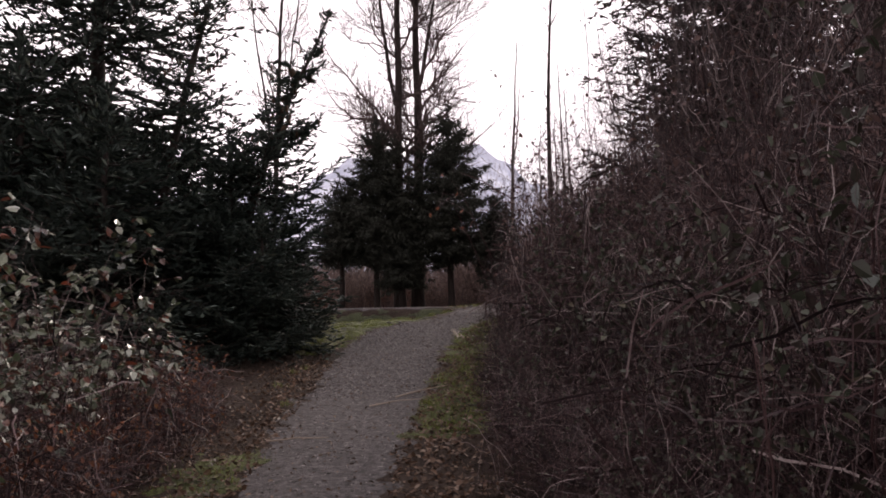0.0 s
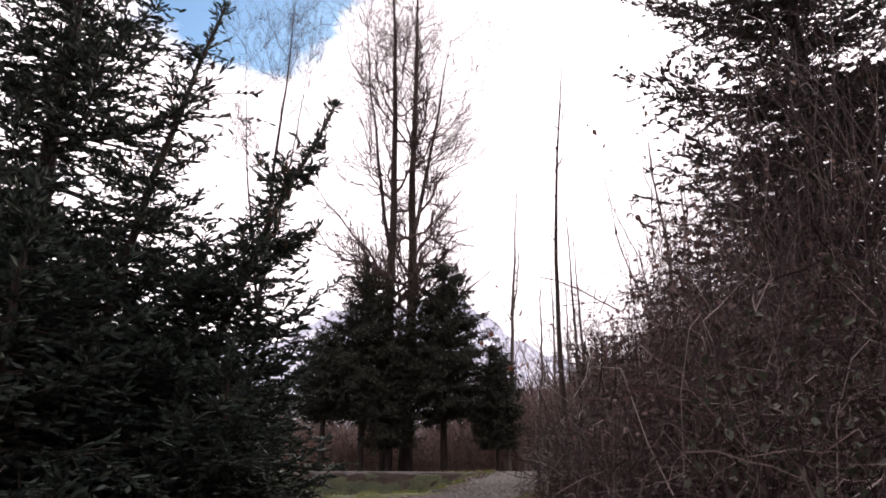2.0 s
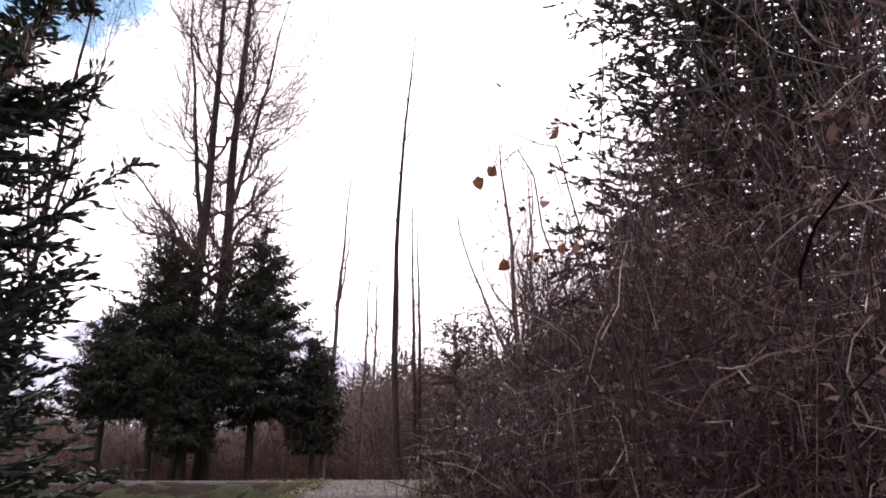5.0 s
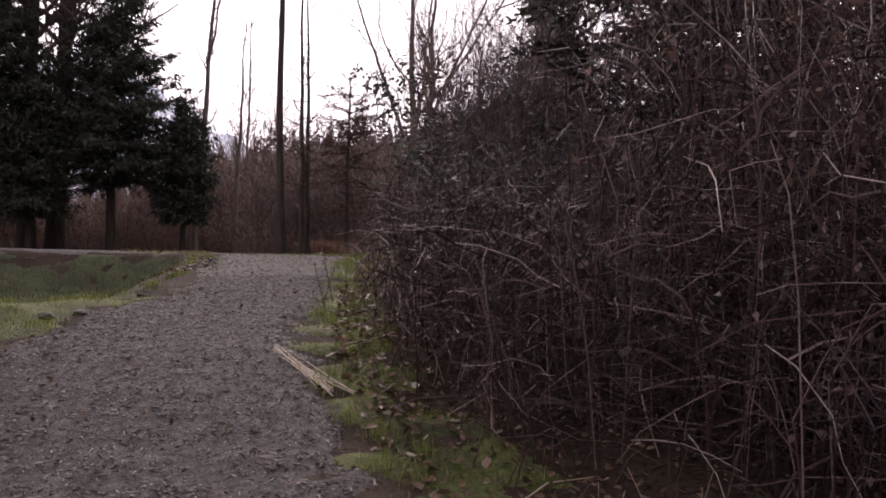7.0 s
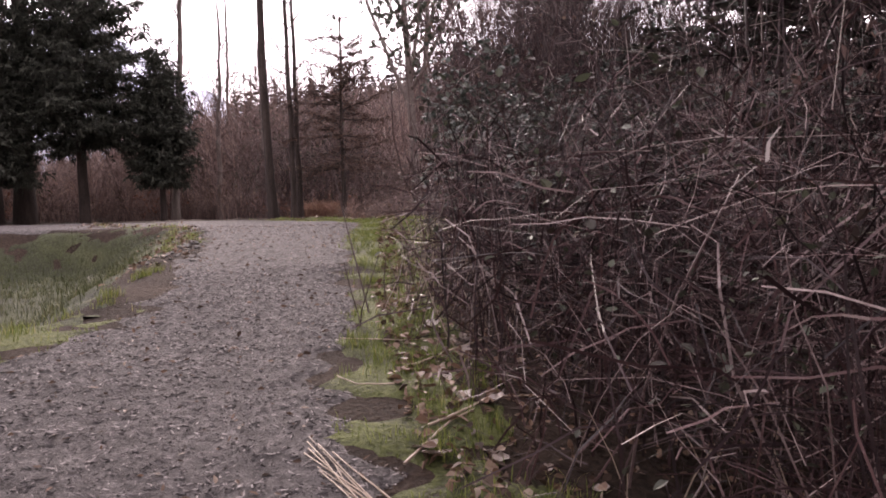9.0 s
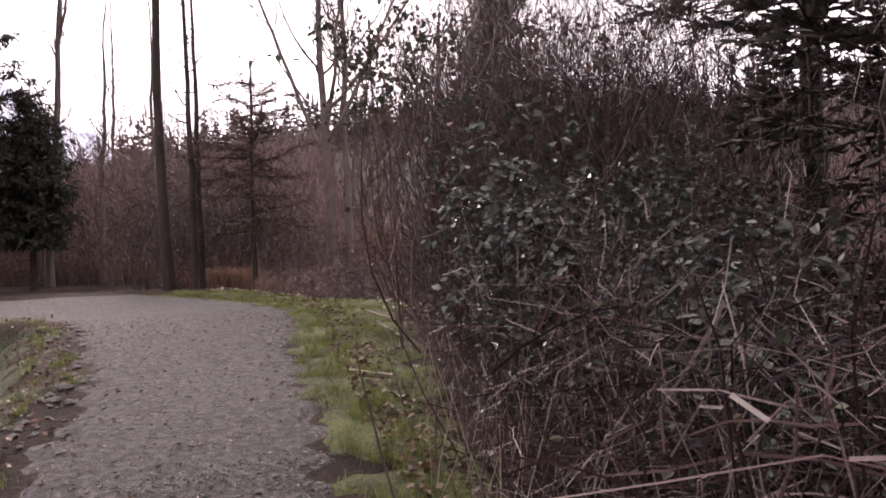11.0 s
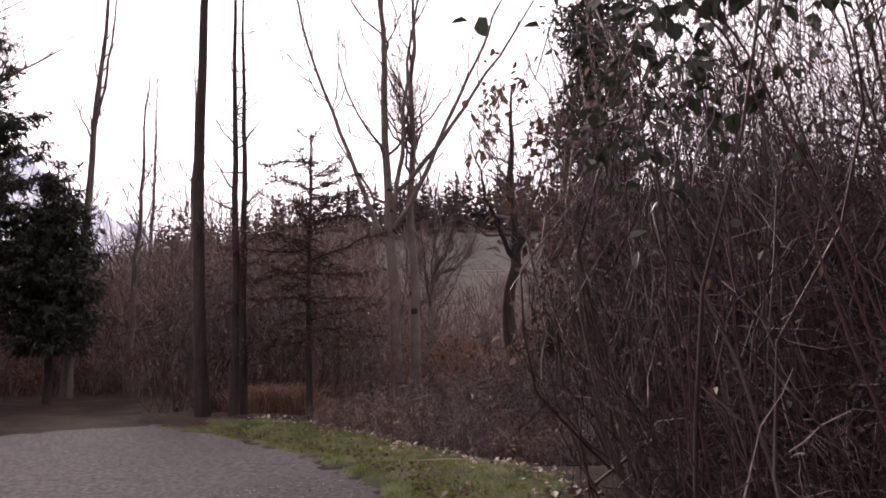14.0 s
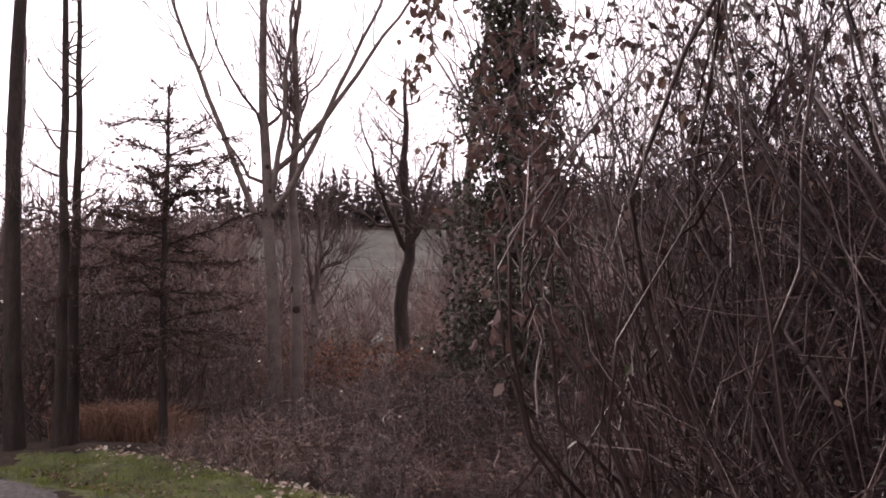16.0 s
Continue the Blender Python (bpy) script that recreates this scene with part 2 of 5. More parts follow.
LIMB = material("limb_bark", [(0.3, (0.045, 0.031, 0.03)), (0.5, (0.105, 0.075, 0.072)), (0.7, (0.19, 0.145, 0.135))], 2.0, 20, 0.85, 0.2, 0.01)
KNOT = material("bark_knot", [(0.3, (0.02, 0.014, 0.012)), (0.7, (0.06, 0.04, 0.035))], 6, 30, 0.9, 0.5, 0.01)
STONE = material("field_stone", [(0.3, (0.06, 0.056, 0.053)), (0.5, (0.12, 0.112, 0.107)), (0.7, (0.2, 0.19, 0.18))], 6, 40, 0.85, 0.5, 0.01)
HILL_GRASS = material("pasture", [(0.3, (0.05, 0.05, 0.042)), (0.5, (0.085, 0.085, 0.072)), (0.7, (0.14, 0.14, 0.122))], 0.12, 0.8, 0.95, 0)
WOOD_POST = material("weathered_post", [(0.3, (0.2, 0.19, 0.17)), (0.7, (0.42, 0.4, 0.37))], 3, 30, 0.9, 0.2, 0.01)
WATER = material("still_water", [(0.3, (0.02, 0.02, 0.018)), (0.7, (0.03, 0.03, 0.026))], 1.0, 10, 0.06, 0, spec=0.5)

# ---- building tools ----
class Soup:
    """Gathers many small pieces of geometry for one mesh."""

    def __init__(self):
        self.v, self.f, self.n = [], {3: [], 4: []}, 0

    def add(self, verts, faces):
        verts, faces = np.asarray(verts, float).reshape(-1, 3), np.asarray(faces, int)
        self.v.append(verts)
        self.f[faces.shape[1]].append(faces + self.n)
        self.n += len(verts)

    def mesh(self, name, mat, smooth=False):
        me = bpy.data.meshes.new(name)
        v = np.concatenate(self.v)
        parts = [np.concatenate(self.f[k]) for k in (3, 4) if self.f[k]]
        loops = np.concatenate([p.ravel() for p in parts])
        sizes = np.concatenate([np.full(len(p), p.shape[1]) for p in parts])
        me.vertices.add(len(v))
        me.vertices.foreach_set("co", v.astype(np.float32).ravel())
        me.loops.add(len(loops))
        me.loops.foreach_set("vertex_index", loops.astype(np.int32))
        me.polygons.add(len(sizes))
        me.polygons.foreach_set("loop_start", (np.cumsum(sizes) - sizes).astype(np.int32))
        me.polygons.foreach_set("use_smooth", np.full(len(sizes), smooth))
        me.update(calc_edges=True)
        me.materials.append(mat)
        return me


def unit(a):
    return a / np.maximum(np.linalg.norm(a, axis=-1, keepdims=True), 1e-9)


def tubes(soup, P, R, sides=4):
    """Tapered tubes along the polylines P (n, k, 3) with radii R (n, k)."""
    P, R = np.asarray(P, float), np.asarray(R, float)
    n, k, _ = P.shape
    T = unit(np.gradient(P, axis=1))
    ref = np.where(np.abs(T[:, :1, 2:3]) > 0.8, np.array([1.0, 0.13, 0.0]), np.array([0.07, 0.05, 1.0]))
    A = unit(np.cross(T, ref))
    B = np.cross(T, A)
    ang = np.arange(sides) * 2 * np.pi / sides
    ring = P[:, :, None] + R[:, :, None, None] * (np.cos(ang)[:, None] * A[:, :, None] + np.sin(ang)[:, None] * B[:, :, None])
    base = (np.arange(n)[:, None, None] * k + np.arange(k - 1)[None, :, None]) * sides
    i, j = np.arange(sides), (np.arange(sides) + 1) % sides
    quads = np.stack([base + i, base + j, base + sides + j, base + sides + i], -1).reshape(-1, 4)
    soup.add(ring, quads)
    caps = (np.arange(n)[:, None] * k + k - 1) * sides
    tri = np.stack([caps + np.zeros(sides - 2, int), caps + np.arange(1, sides - 1), caps + np.arange(2, sides)], -1).reshape(-1, 3)
    soup.f[3].append(tri + soup.n - n * k * sides)


def ribbons(soup, rng, P, R):
    """The thinnest twigs: narrow flat strips along the polylines."""
    n, k, _ = P.shape
    T = unit(np.gradient(P, axis=1))
    W = unit(np.cross(T, rng.normal(size=(n, 1, 3)))) * (R * 1.5)[..., None]
    V = np.stack([P - W, P + W], 2)
    b = (np.arange(n)[:, None] * k + np.arange(k - 1)[None]) * 2
    soup.add(V, np.stack([b, b + 1, b + 3, b + 2], -1).reshape(-1, 4))


def spawn(rng, P, R, n, s0, s1, lengths, angles, k=4, lift=0.2, wob=0.06, rfac=0.6, flat=False, rmin=0.0015, taper=0.25):
    """n side shoots from random places between s0 and s1 of the lines P."""
    m, kk, _ = P.shape
    seg = np.linalg.norm(np.diff(P, axis=1), axis=2).sum(1)
    idx = rng.choice(m, n, p=seg / seg.sum())
    s = rng.uniform(s0, s1, n) * (kk - 1)
    i = np.minimum(s.astype(int), kk - 2)
    f = (s - i)[:, None]
    start = P[idx, i] * (1 - f) + P[idx, i + 1] * f
    tang = unit(P[idx, i + 1] - P[idx, i])
    rad = R[idx, i] * (1 - f[:, 0]) + R[idx, i + 1] * f[:, 0]
    if flat:
        side = unit(np.cross(tang, [0.0, 0.0, 1.0])) * rng.choice([-1.0, 1.0], n)[:, None]
        side = unit(side + rng.normal(0, 0.22, (n, 3)))
    else:
        side = unit(np.cross(tang, rng.normal(size=(n, 3))))
    a = np.radians(rng.uniform(angles[0], angles[1], n))[:, None]
    d = tang * np.cos(a) + side * np.sin(a)
    L = rng.uniform(lengths[0], lengths[1], n)
    t = np.linspace(0, 1, k)
    Q = start[:, None] + d[:, None] * (L[:, None] * t)[..., None]
    Q[..., 2] += lift * L[:, None] * t ** 2
    Q[:, 1:] += np.cumsum(rng.normal(0, 1, (n, k - 1, 3)), axis=1) * (wob * L / math.sqrt(k))[:, None, None]
    r = np.maximum(rad * rfac, rmin)
    return Q, r[:, None] * (1 - (1 - taper) * t), s / (kk - 1), idx


def spots(rng, P, n, s0=0.0, s1=1.0):
    """n random places on the lines P, with the lines' directions there."""
    m, kk, _ = P.shape
    seg = np.linalg.norm(np.diff(P, axis=1), axis=2).sum(1) + 1e-6
    idx, s = rng.choice(m, n, p=seg / seg.sum()), rng.uniform(s0, s1, n) * (kk - 1)
    i = np.minimum(s.astype(int), kk - 2)
    f = (s - i)[:, None]
    return P[idx, i] * (1 - f) + P[idx, i + 1] * f, unit(P[idx, i + 1] - P[idx, i])


def leaves(soup, rng, at, way, lo, hi, wide=0.55, hang=0.5, full=False, spread=0.9):
    """Folded pointed leaves at the given places."""
    n = len(at)
    d = unit(way * 0.6 + rng.normal(0, spread, (n, 3)) + np.array([0, 0, -hang]))
    side = unit(np.cross(d, rng.normal(0, 0.5, (n, 3)) + np.array([0, 0, 1.0])))
    up = np.cross(side, d)
    L = rng.uniform(lo, hi, n)[:, None]
    w = L * wide * rng.uniform(0.75, 1.2, n)[:, None] * 0.5
    fold = rng.uniform(0.1, 0.7, n)[:, None]
    curl = rng.uniform(-0.3, 0.25, n)[:, None]
    tip = at + d * L + up * L * curl
    if not full:
        mid = at + d * L * 0.42
        a, b = mid + side * w + up * w * fold, mid - side * w + up * w * fold
        v = np.stack([at, a, tip, b], 1)
        q = np.arange(n)[:, None] * 4
        soup.add(v, np.concatenate([q + [0, 1, 2], q + [0, 2, 3]]))
    else:
        m1, m2 = at + d * L * 0.3 + up * L * curl * 0.1, at + d * L * 0.68 + up * L * curl * 0.5
        a1, b1 = m1 + (side + up * fold) * w, m1 - (side - up * fold) * w
        a2, b2 = m2 + (side + up * fold) * w * 0.78, m2 - (side - up * fold) * w * 0.78
        v = np.stack([at, a1, a2, tip, b2, b1], 1)
        q = np.arange(n)[:, None] * 6
        soup.add(v, np.concatenate([q + [0, 1, 2, 3], q + [0, 3, 4, 5]]))


def sprigs(soup, rng, at, way, lo, hi, thick, flat=1.0):
    """Needle-clad shoots: slim three-sided fingers with a pointed, slightly raised end."""
    n = len(at)
    L = rng.uniform(lo, hi, n)[:, None]
    d = unit(way)
    A = unit(np.cross(d, rng.normal(0, 0.3, (n, 3)) + np.array([0.0, 0, 1])))
    B = np.cross(d, A) * flat
    r = thick * rng.uniform(0.7, 1.25, n)[:, None]
    mid = at + d * L * 0.64 + np.array([0, 0, 0.04]) * L
    tip = at + d * L + np.array([0, 0, 0.14]) * L
    v = np.stack([at, mid + A * r - B * r * 0.5, mid - A * r - B * r * 0.5, mid + B * r, tip], 1)
    q = np.arange(n)[:, None] * 5
    soup.add(v, np.concatenate([q + list(t) for t in ((0, 2, 1), (0, 3, 2), (0, 1, 3), (4, 1, 2), (4, 2, 3), (4, 3, 1))]))


def thing(name, at, label, category, group="", turn=0.0):
    ob = new(name)
    ob.matrix_basis = pose(*at, 0, 0, turn)
    ob.empty_display_size = 0.2
    return tagged(ob, label, category, group)


def part(name, soup, mat, parent, label="", smooth=False, stuff=False):
    ob = new(name, soup.mesh(name, mat, smooth))
    ob.parent = parent
    if stuff:
        tagged(ob, kind="stuff")
    return tagged(ob, label) if label else ob


WAVES = [(random.uniform(-1, 1), random.uniform(-1, 1), random.uniform(0, 6.28)) for _ in range(24)]


def ripple(x, y, size):
    """A smooth random swell of about +-1 with features of that size."""
    out = 0
    for a, b, c in WAVES[:10]:
        out = out + np.sin((a * x + b * y) * 5.0 / size + c)
    return out / 3.6


def ease(a):
    a = np.clip(a, 0, 1)
    return a * a * (3 - 2 * a)

# ---- the lie of the land ----
def path_left(y):
    return np.interp(y, [-12, 5, 7.5, 12, 14, 15.9, 16.7, 17.7, 19, 21.5, 25, 27, 28.5], [-1.5, -1.55, -1.8, -1.95, -1.85, -1.35, -1.0, -0.3, 0.15, 0.85, 1.4, 1.6, 0.6])


def path_right(y):
    return np.interp(y, [-12, 3, 6.4, 10, 13.3, 15.1, 16.8, 18, 19.4, 20.3, 23.9, 26, 28.5, 31, 34.5], [0.1, -0.2, -0.36, -0.1, 0.05, 0.45, 1.05, 1.5, 1.98, 2.34, 3.9, 4.75, 5.15, 5.0, 4.3])


def thicket_edge(y):
    return np.interp(y, [-12, 2, 5, 10, 14, 15.7, 17.2, 18.4, 19.1, 21.5, 24, 25.5], [1.4, 0.75, 0.3, 0.4, 0.65, 1.1, 1.75, 2.4, 2.75, 4.1, 5.4, 6.3])


def on_path(x, y):
    """How far inside the gravel, in metres; below 0 outside."""
    main = np.minimum(x - path_left(y), path_right(y) - x)
    main = np.minimum(main, 29.5 - y)
    cross = np.minimum(np.minimum(y - (28.3 + 0.05 * np.minimum(x, 0)), 34.6 - 0.05 * np.minimum(x, 0) - y), path_right(np.clip(y, 26, 34.5)) - x)
    return np.maximum(main, cross)


def ground_z(x, y):
    x, y = np.asarray(x, float), np.asarray(y, float)
    z = np.interp(y, [-60, -10, 0, 8, 11, 13.5, 15, 17, 20, 24, 30, 35, 40, 50, 70, 400], [-0.4, 0, 0.03, 0.25, 0.45, 0.70, 0.90, 1.03, 1.27, 1.34, 1.22, 1.14, 0.8, 0.75, 0.85, 1.0])
    # the grassy hollow beside the path
    hollow = ease((path_left(y) - 0.1 - x) / 1.9) * ease((y - 16.9) / 1.8) * ease((28.6 + 0.05 * np.minimum(x, 0) - y) / 1.7) * ease((x + 24) / 6)
    z = z - 0.85 * hollow
    # falls away beyond the verge
    z = z - 0.55 * ease((x - 6.6) / 2.5) * ease((y - 25.2) / 3) * ease((40 - y) / 8)
    # the slope with pasture and woods across the valley
    r, side = np.hypot(x - 2, y - 18), np.degrees(np.arctan2(x - 2, np.maximum(y - 18, 0.01)))
    z = z + np.interp(side, [2, 6, 10, 14, 20, 33, 60], [0, 5, 14, 20, 23, 31, 31]) * ease((r - 75) / 130) * ease((115 - side) / 30) * (y > 18)
    off = 1 - ease((on_path(x, y) + 0.6) / 0.8)
    z = z + 0.035 * ripple(x, y, 1.3) * (0.25 + 0.75 * off) + 0.02 * ripple(y, x, 0.45) * off + 0.10 * ripple(x + 9, y, 6.0) * off * ease((np.hypot(x, y - 12) - 5) / 15)
    return z


def steps(fine_a, fine_b, step, far):
    mid = list(np.arange(fine_a, fine_b + 1e-6, step))
    out, d = [], step
    while (out[-1] if out else fine_b) < far:
        d *= 1.22
        out.append((out[-1] if out else fine_b) + d)
    low = [fine_a - (o - fine_b) for o in out]
    return np.array(low[::-1] + mid + out)


def sheet(xs, ys, height, keep=None):
    X, Y = np.meshgrid(xs, ys)
    V = np.stack([X, Y, height(X, Y)], -1).reshape(-1, 3)
    nx, ny = len(xs), len(ys)
    q = (np.arange(ny - 1)[:, None] * nx + np.arange(nx - 1)[None]).ravel()
    F = np.stack([q, q + 1, q + nx + 1, q + nx], 1)
    if keep is not None:
        ok = keep(X, Y).ravel()
        F = F[ok[F].any(1)]
        used, inv = np.unique(F, return_inverse=True)
        V, F = V[used], inv.reshape(-1, 4)
    s = Soup()
    s.add(V, F)
    return s


ground = new("ground", sheet(steps(-8, 10, 0.2, 3200), steps(0, 38, 0.2, 3200), ground_z).mesh("ground", SOIL, True))
tagged(ground, "dark leaf-strewn winter soil under grass and brush", "ground", kind="structure")


def path_z(x, y):
    d = on_path(x, y) + 0.1 * ripple(x, y, 0.3) + 0.08 * ripple(y, x, 1.1) - 0.04
    return ground_z(x, y) + 0.035 * ease((d + 0.12) / 0.3) - 0.02 + 0.005 * ripple(x, y, 0.2)


path = new("path", sheet(np.arange(-26, 6.2, 0.085), np.arange(-6, 37.2, 0.085), path_z, lambda X, Y: on_path(X, Y) > -0.12).mesh("path", GRAVEL, True))
tagged(path, "grey gravel footpath scattered with chips and leaf litter", "path", kind="structure")


def turf_depth(x, y):
    """How deep inside a grassy strip, below 0 outside."""
    verge = np.minimum(np.where(y < 25, thicket_edge(y) + 0.12, path_right(y) + 2.1) - x, x - path_right(y) + 0.12)
    verge = np.minimum(verge, np.minimum(y - 7, 34.3 - y))
    left = np.minimum(np.minimum(path_left(y) + 0.1 - x, x - path_left(y) + 1.5), np.minimum(y - 12.6, 17.7 - y))
    near = np.minimum(np.minimum(path_left(y) + 0.1 - x, x - path_left(y) + 0.5), np.minimum(y - 4.0, 6.4 - y))
    return np.maximum(np.maximum(verge, left), near) + 0.12 * ripple(x, y, 0.45) + 0.1 * ripple(y, x, 1.2) + 0.08 * ripple(x + 3, y, 0.17) - 0.05 - 0.22 * np.clip(ripple(x + 7, y, 0.42) - 0.25, 0, 1) * (y < 20)


def turf_z(x, y):
    return ground_z(x, y) + 0.03 * ease((turf_depth(x, y) + 0.1) / 0.25) - 0.012


turf = new("turf", sheet(np.arange(-4, 9.2, 0.06), np.arange(4, 35.2, 0.06), turf_z, lambda X, Y: turf_depth(X, Y) > -0.1).mesh("turf", TURF, True))
tagged(turf, "mossy green grass verge beside the gravel path", "grass", kind="structure")

def hollow_depth(x, y):
    return np.minimum(np.minimum(path_left(y) - 0.5 - x, x + 22), np.minimum(y - 17.6, 28.0 + 0.05 * np.minimum(x, 0) - y)) + 0.25 * ripple(x, y, 0.8)


rough = new("rough_grass", sheet(np.arange(-22, 2.2, 0.16), np.arange(17, 28.6, 0.16), lambda x, y: ground_z(x, y) + 0.03 * ease((hollow_depth(x, y) + 0.1) / 0.3) - 0.012 + 0.02 * ripple(x, y, 0.3), lambda X, Y: hollow_depth(X, Y) > -0.1).mesh("rough_grass", ROUGH_TURF, True))
tagged(rough, "dull dark grass in the hollow beside the path", "grass", kind="structure")

# the mountains beyond
rng = np.random.default_rng(5)
s = Soup()
az = np.radians(np.linspace(-75, 30, 160))
tt = np.linspace(0, 1, 10)
ridge = 520 + 70 * np.sin(az * 5 + 1.0) + 60 * np.sin(az * 13 + 2) + 25 * np.sin(az * 37)
ridge = ridge * (0.35 + 0.65 * ease((np.degrees(-az) + 22) / 20))
A, T = np.meshgrid(az, tt)
Rr = 2900 - 1000 * (1 - T)
H = T * ridge[None] * (1 - 0.12 * np.sin(A * 60 + T * 9) * (1 - T)) + 12 * np.sin(A * 140 + T * 20) * T
V = np.stack([Rr * np.sin(A), Rr * np.cos(A), H - 20], -1).reshape(-1, 3)
nx = len(az)
q = (np.arange(len(tt) - 1)[:, None] * nx + np.arange(nx - 1)[None]).ravel()
s.add(V, np.stack([q, q + 1, q + nx + 1, q + nx], 1))
# pale blue base colour and a faint glow stand in for distance haze
MOUNTAIN = material("hazed_mountain", [(0.3, (0.20, 0.22, 0.29)), (0.48, (0.28, 0.30, 0.38)), (0.6, (0.55, 0.57, 0.63))], 0.004, 0.03, 1.0, 0)
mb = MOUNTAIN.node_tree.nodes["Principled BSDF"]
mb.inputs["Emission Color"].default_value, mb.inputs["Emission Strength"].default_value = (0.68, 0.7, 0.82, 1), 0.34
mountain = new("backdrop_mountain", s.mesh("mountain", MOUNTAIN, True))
tagged(mountain, "far mountainside with thin snow, haze painted in as blue-grey colour and glow", "mountain", kind="structure")

# ---- plants: one function for each kind ----
def inward(P, reach):
    """Bends whatever strays too far from the root back into the bush."""
    far = np.linalg.norm(P[..., :2], axis=-1, keepdims=True)
    P[..., :2] *= reach * np.tanh(far / reach) / np.maximum(far, 1e-6)


def bramble_bush(seed, at, height, width, label, canes=40, twigs=260, fine=1300, leaf_n=600, leaf=(0.03, 0.07), leaf_mat=None, droop=1.0, name="bramble_bush", category="bush", group="brambles of the thicket", full=False, cane_r=(0.0025, 0.006), loose=240, triple=False, top=0.0):
    """Arching canes with side twigs and leaves."""
    rng = np.random.default_rng(seed)
    k = 8
    t = np.linspace(0, 1, k)
    n = canes
    b = rng.normal(0, width * 0.24, (n, 2))
    a = rng.uniform(0, 2 * np.pi, n)
    reach = width * rng.uniform(0.15, 0.62, n)
    h = height * rng.uniform(0.35, 1.05, n)
    P = np.zeros((n, k, 3))
    arch = np.sin(t * np.pi * (0.5 + 0.3 * droop * rng.uniform(0.2, 1.4, n)[:, None]))
    arch = arch / arch.max(1, keepdims=True)
    P[..., 0] = b[:, :1] + np.cos(a)[:, None] * reach[:, None] * t ** 1.4
    P[..., 1] = b[:, 1:] + np.sin(a)[:, None] * reach[:, None] * t ** 1.4
    P[..., 2] = h[:, None] * arch - 0.1
    P[:, 1:] += np.cumsum(rng.normal(0, 0.026 * height, (n, k - 1, 3)), axis=1)
    far = np.linalg.norm(P[..., :2], axis=2, keepdims=True)
    P[..., :2] *= width * 0.58 * np.tanh(far / (width * 0.58)) / np.maximum(far, 1e-6)
    R = rng.uniform(*cane_r, n)[:, None] * (1.1 - 0.8 * t)
    ob = thing(name, at, label, category, group)
    s1, s2, s3 = Soup(), Soup(), Soup()
    tubes(s1, P, R, 3)
    Q, q, _, _ = spawn(rng, P, R, twigs, 0.08, 0.98, (0.2, 0.8), (25, 85), 5, 0.0, 0.28, 0.6, rmin=0.0018)
    inward(Q, width * 0.66)
    tubes(s2, Q[: twigs // 4], q[: twigs // 4], 3)
    ribbons(s2, rng, Q[twigs // 4:], q[twigs // 4:])
    Q2, q2, _, _ = spawn(rng, Q, q, fine, 0.05, 0.97, (0.08, 0.42), (25, 85), 3, -0.05, 0.22, 0.7, rmin=0.0013)
    inward(Q2, width * 0.68)
    ribbons(s2, rng, Q2, q2)
    # broken and fallen canes lying through the bush at all angles
    m = loose
    rr, aa = width * 0.52 * np.sqrt(rng.random(m)), rng.uniform(0, 6.28, m)
    mid = np.stack([rr * np.cos(aa), rr * np.sin(aa), height * 0.75 * rng.random(m) ** 1.5 + 0.05], 1)
    d = unit(rng.normal(0, 1, (m, 3)) * [1, 1, 0.6])
    L = rng.uniform(0.25, 0.8, m)
    u = np.linspace(-0.5, 0.5, 5)
    W = mid[:, None] + d[:, None] * (L[:, None] * u)[..., None]
    W += np.cumsum(rng.normal(0, 0.05, (m, 5, 3)), axis=1) * L[:, None, None]
    W[..., 2] = np.maximum(W[..., 2] + 0.25 * (L[:, None] * (0.25 - u ** 2)), 0.01)
    wr = rng.uniform(0.0014, 0.004, m)[:, None] * (1 - 0.6 * np.abs(u - 0.2))
    tubes(s1, W[: m // 5], wr[: m // 5], 3)
    ribbons(s2, rng, W[m // 5:], wr[m // 5:])
    part("cane_tangle", s1, CANE, ob, stuff=True)
    part("twig_tangle", s2, TWIG, ob, stuff=True)
    if leaf_n:
        at1, w1 = spots(rng, Q, leaf_n // 2, 0.3, 1)
        at2, w2 = spots(rng, Q2, leaf_n - leaf_n // 2, 0.3, 1)
        at3, w3 = np.concatenate([at1, at2]), np.concatenate([w1, w2])
        ok = at3[:, 2] > top * height * rng.random(len(at3))
        at3, w3 = at3[ok], w3[ok]
        if triple:  # three leaflets to a stalk
            side = unit(np.cross(w3, [0.0, 0, 1])) * 1.5
            at3, w3 = np.repeat(at3, 3, 0), np.stack([w3 + side, w3 * 1.4, w3 - side], 1).reshape(-1, 3)
        leaves(s3, rng, at3, w3, leaf[0], leaf[1], 0.68 if triple else 0.62, 0.5, full, 0.45 if triple else 0.9)
        part("foliage", s3, leaf_mat or LEAF, ob, stuff=True)
    return ob


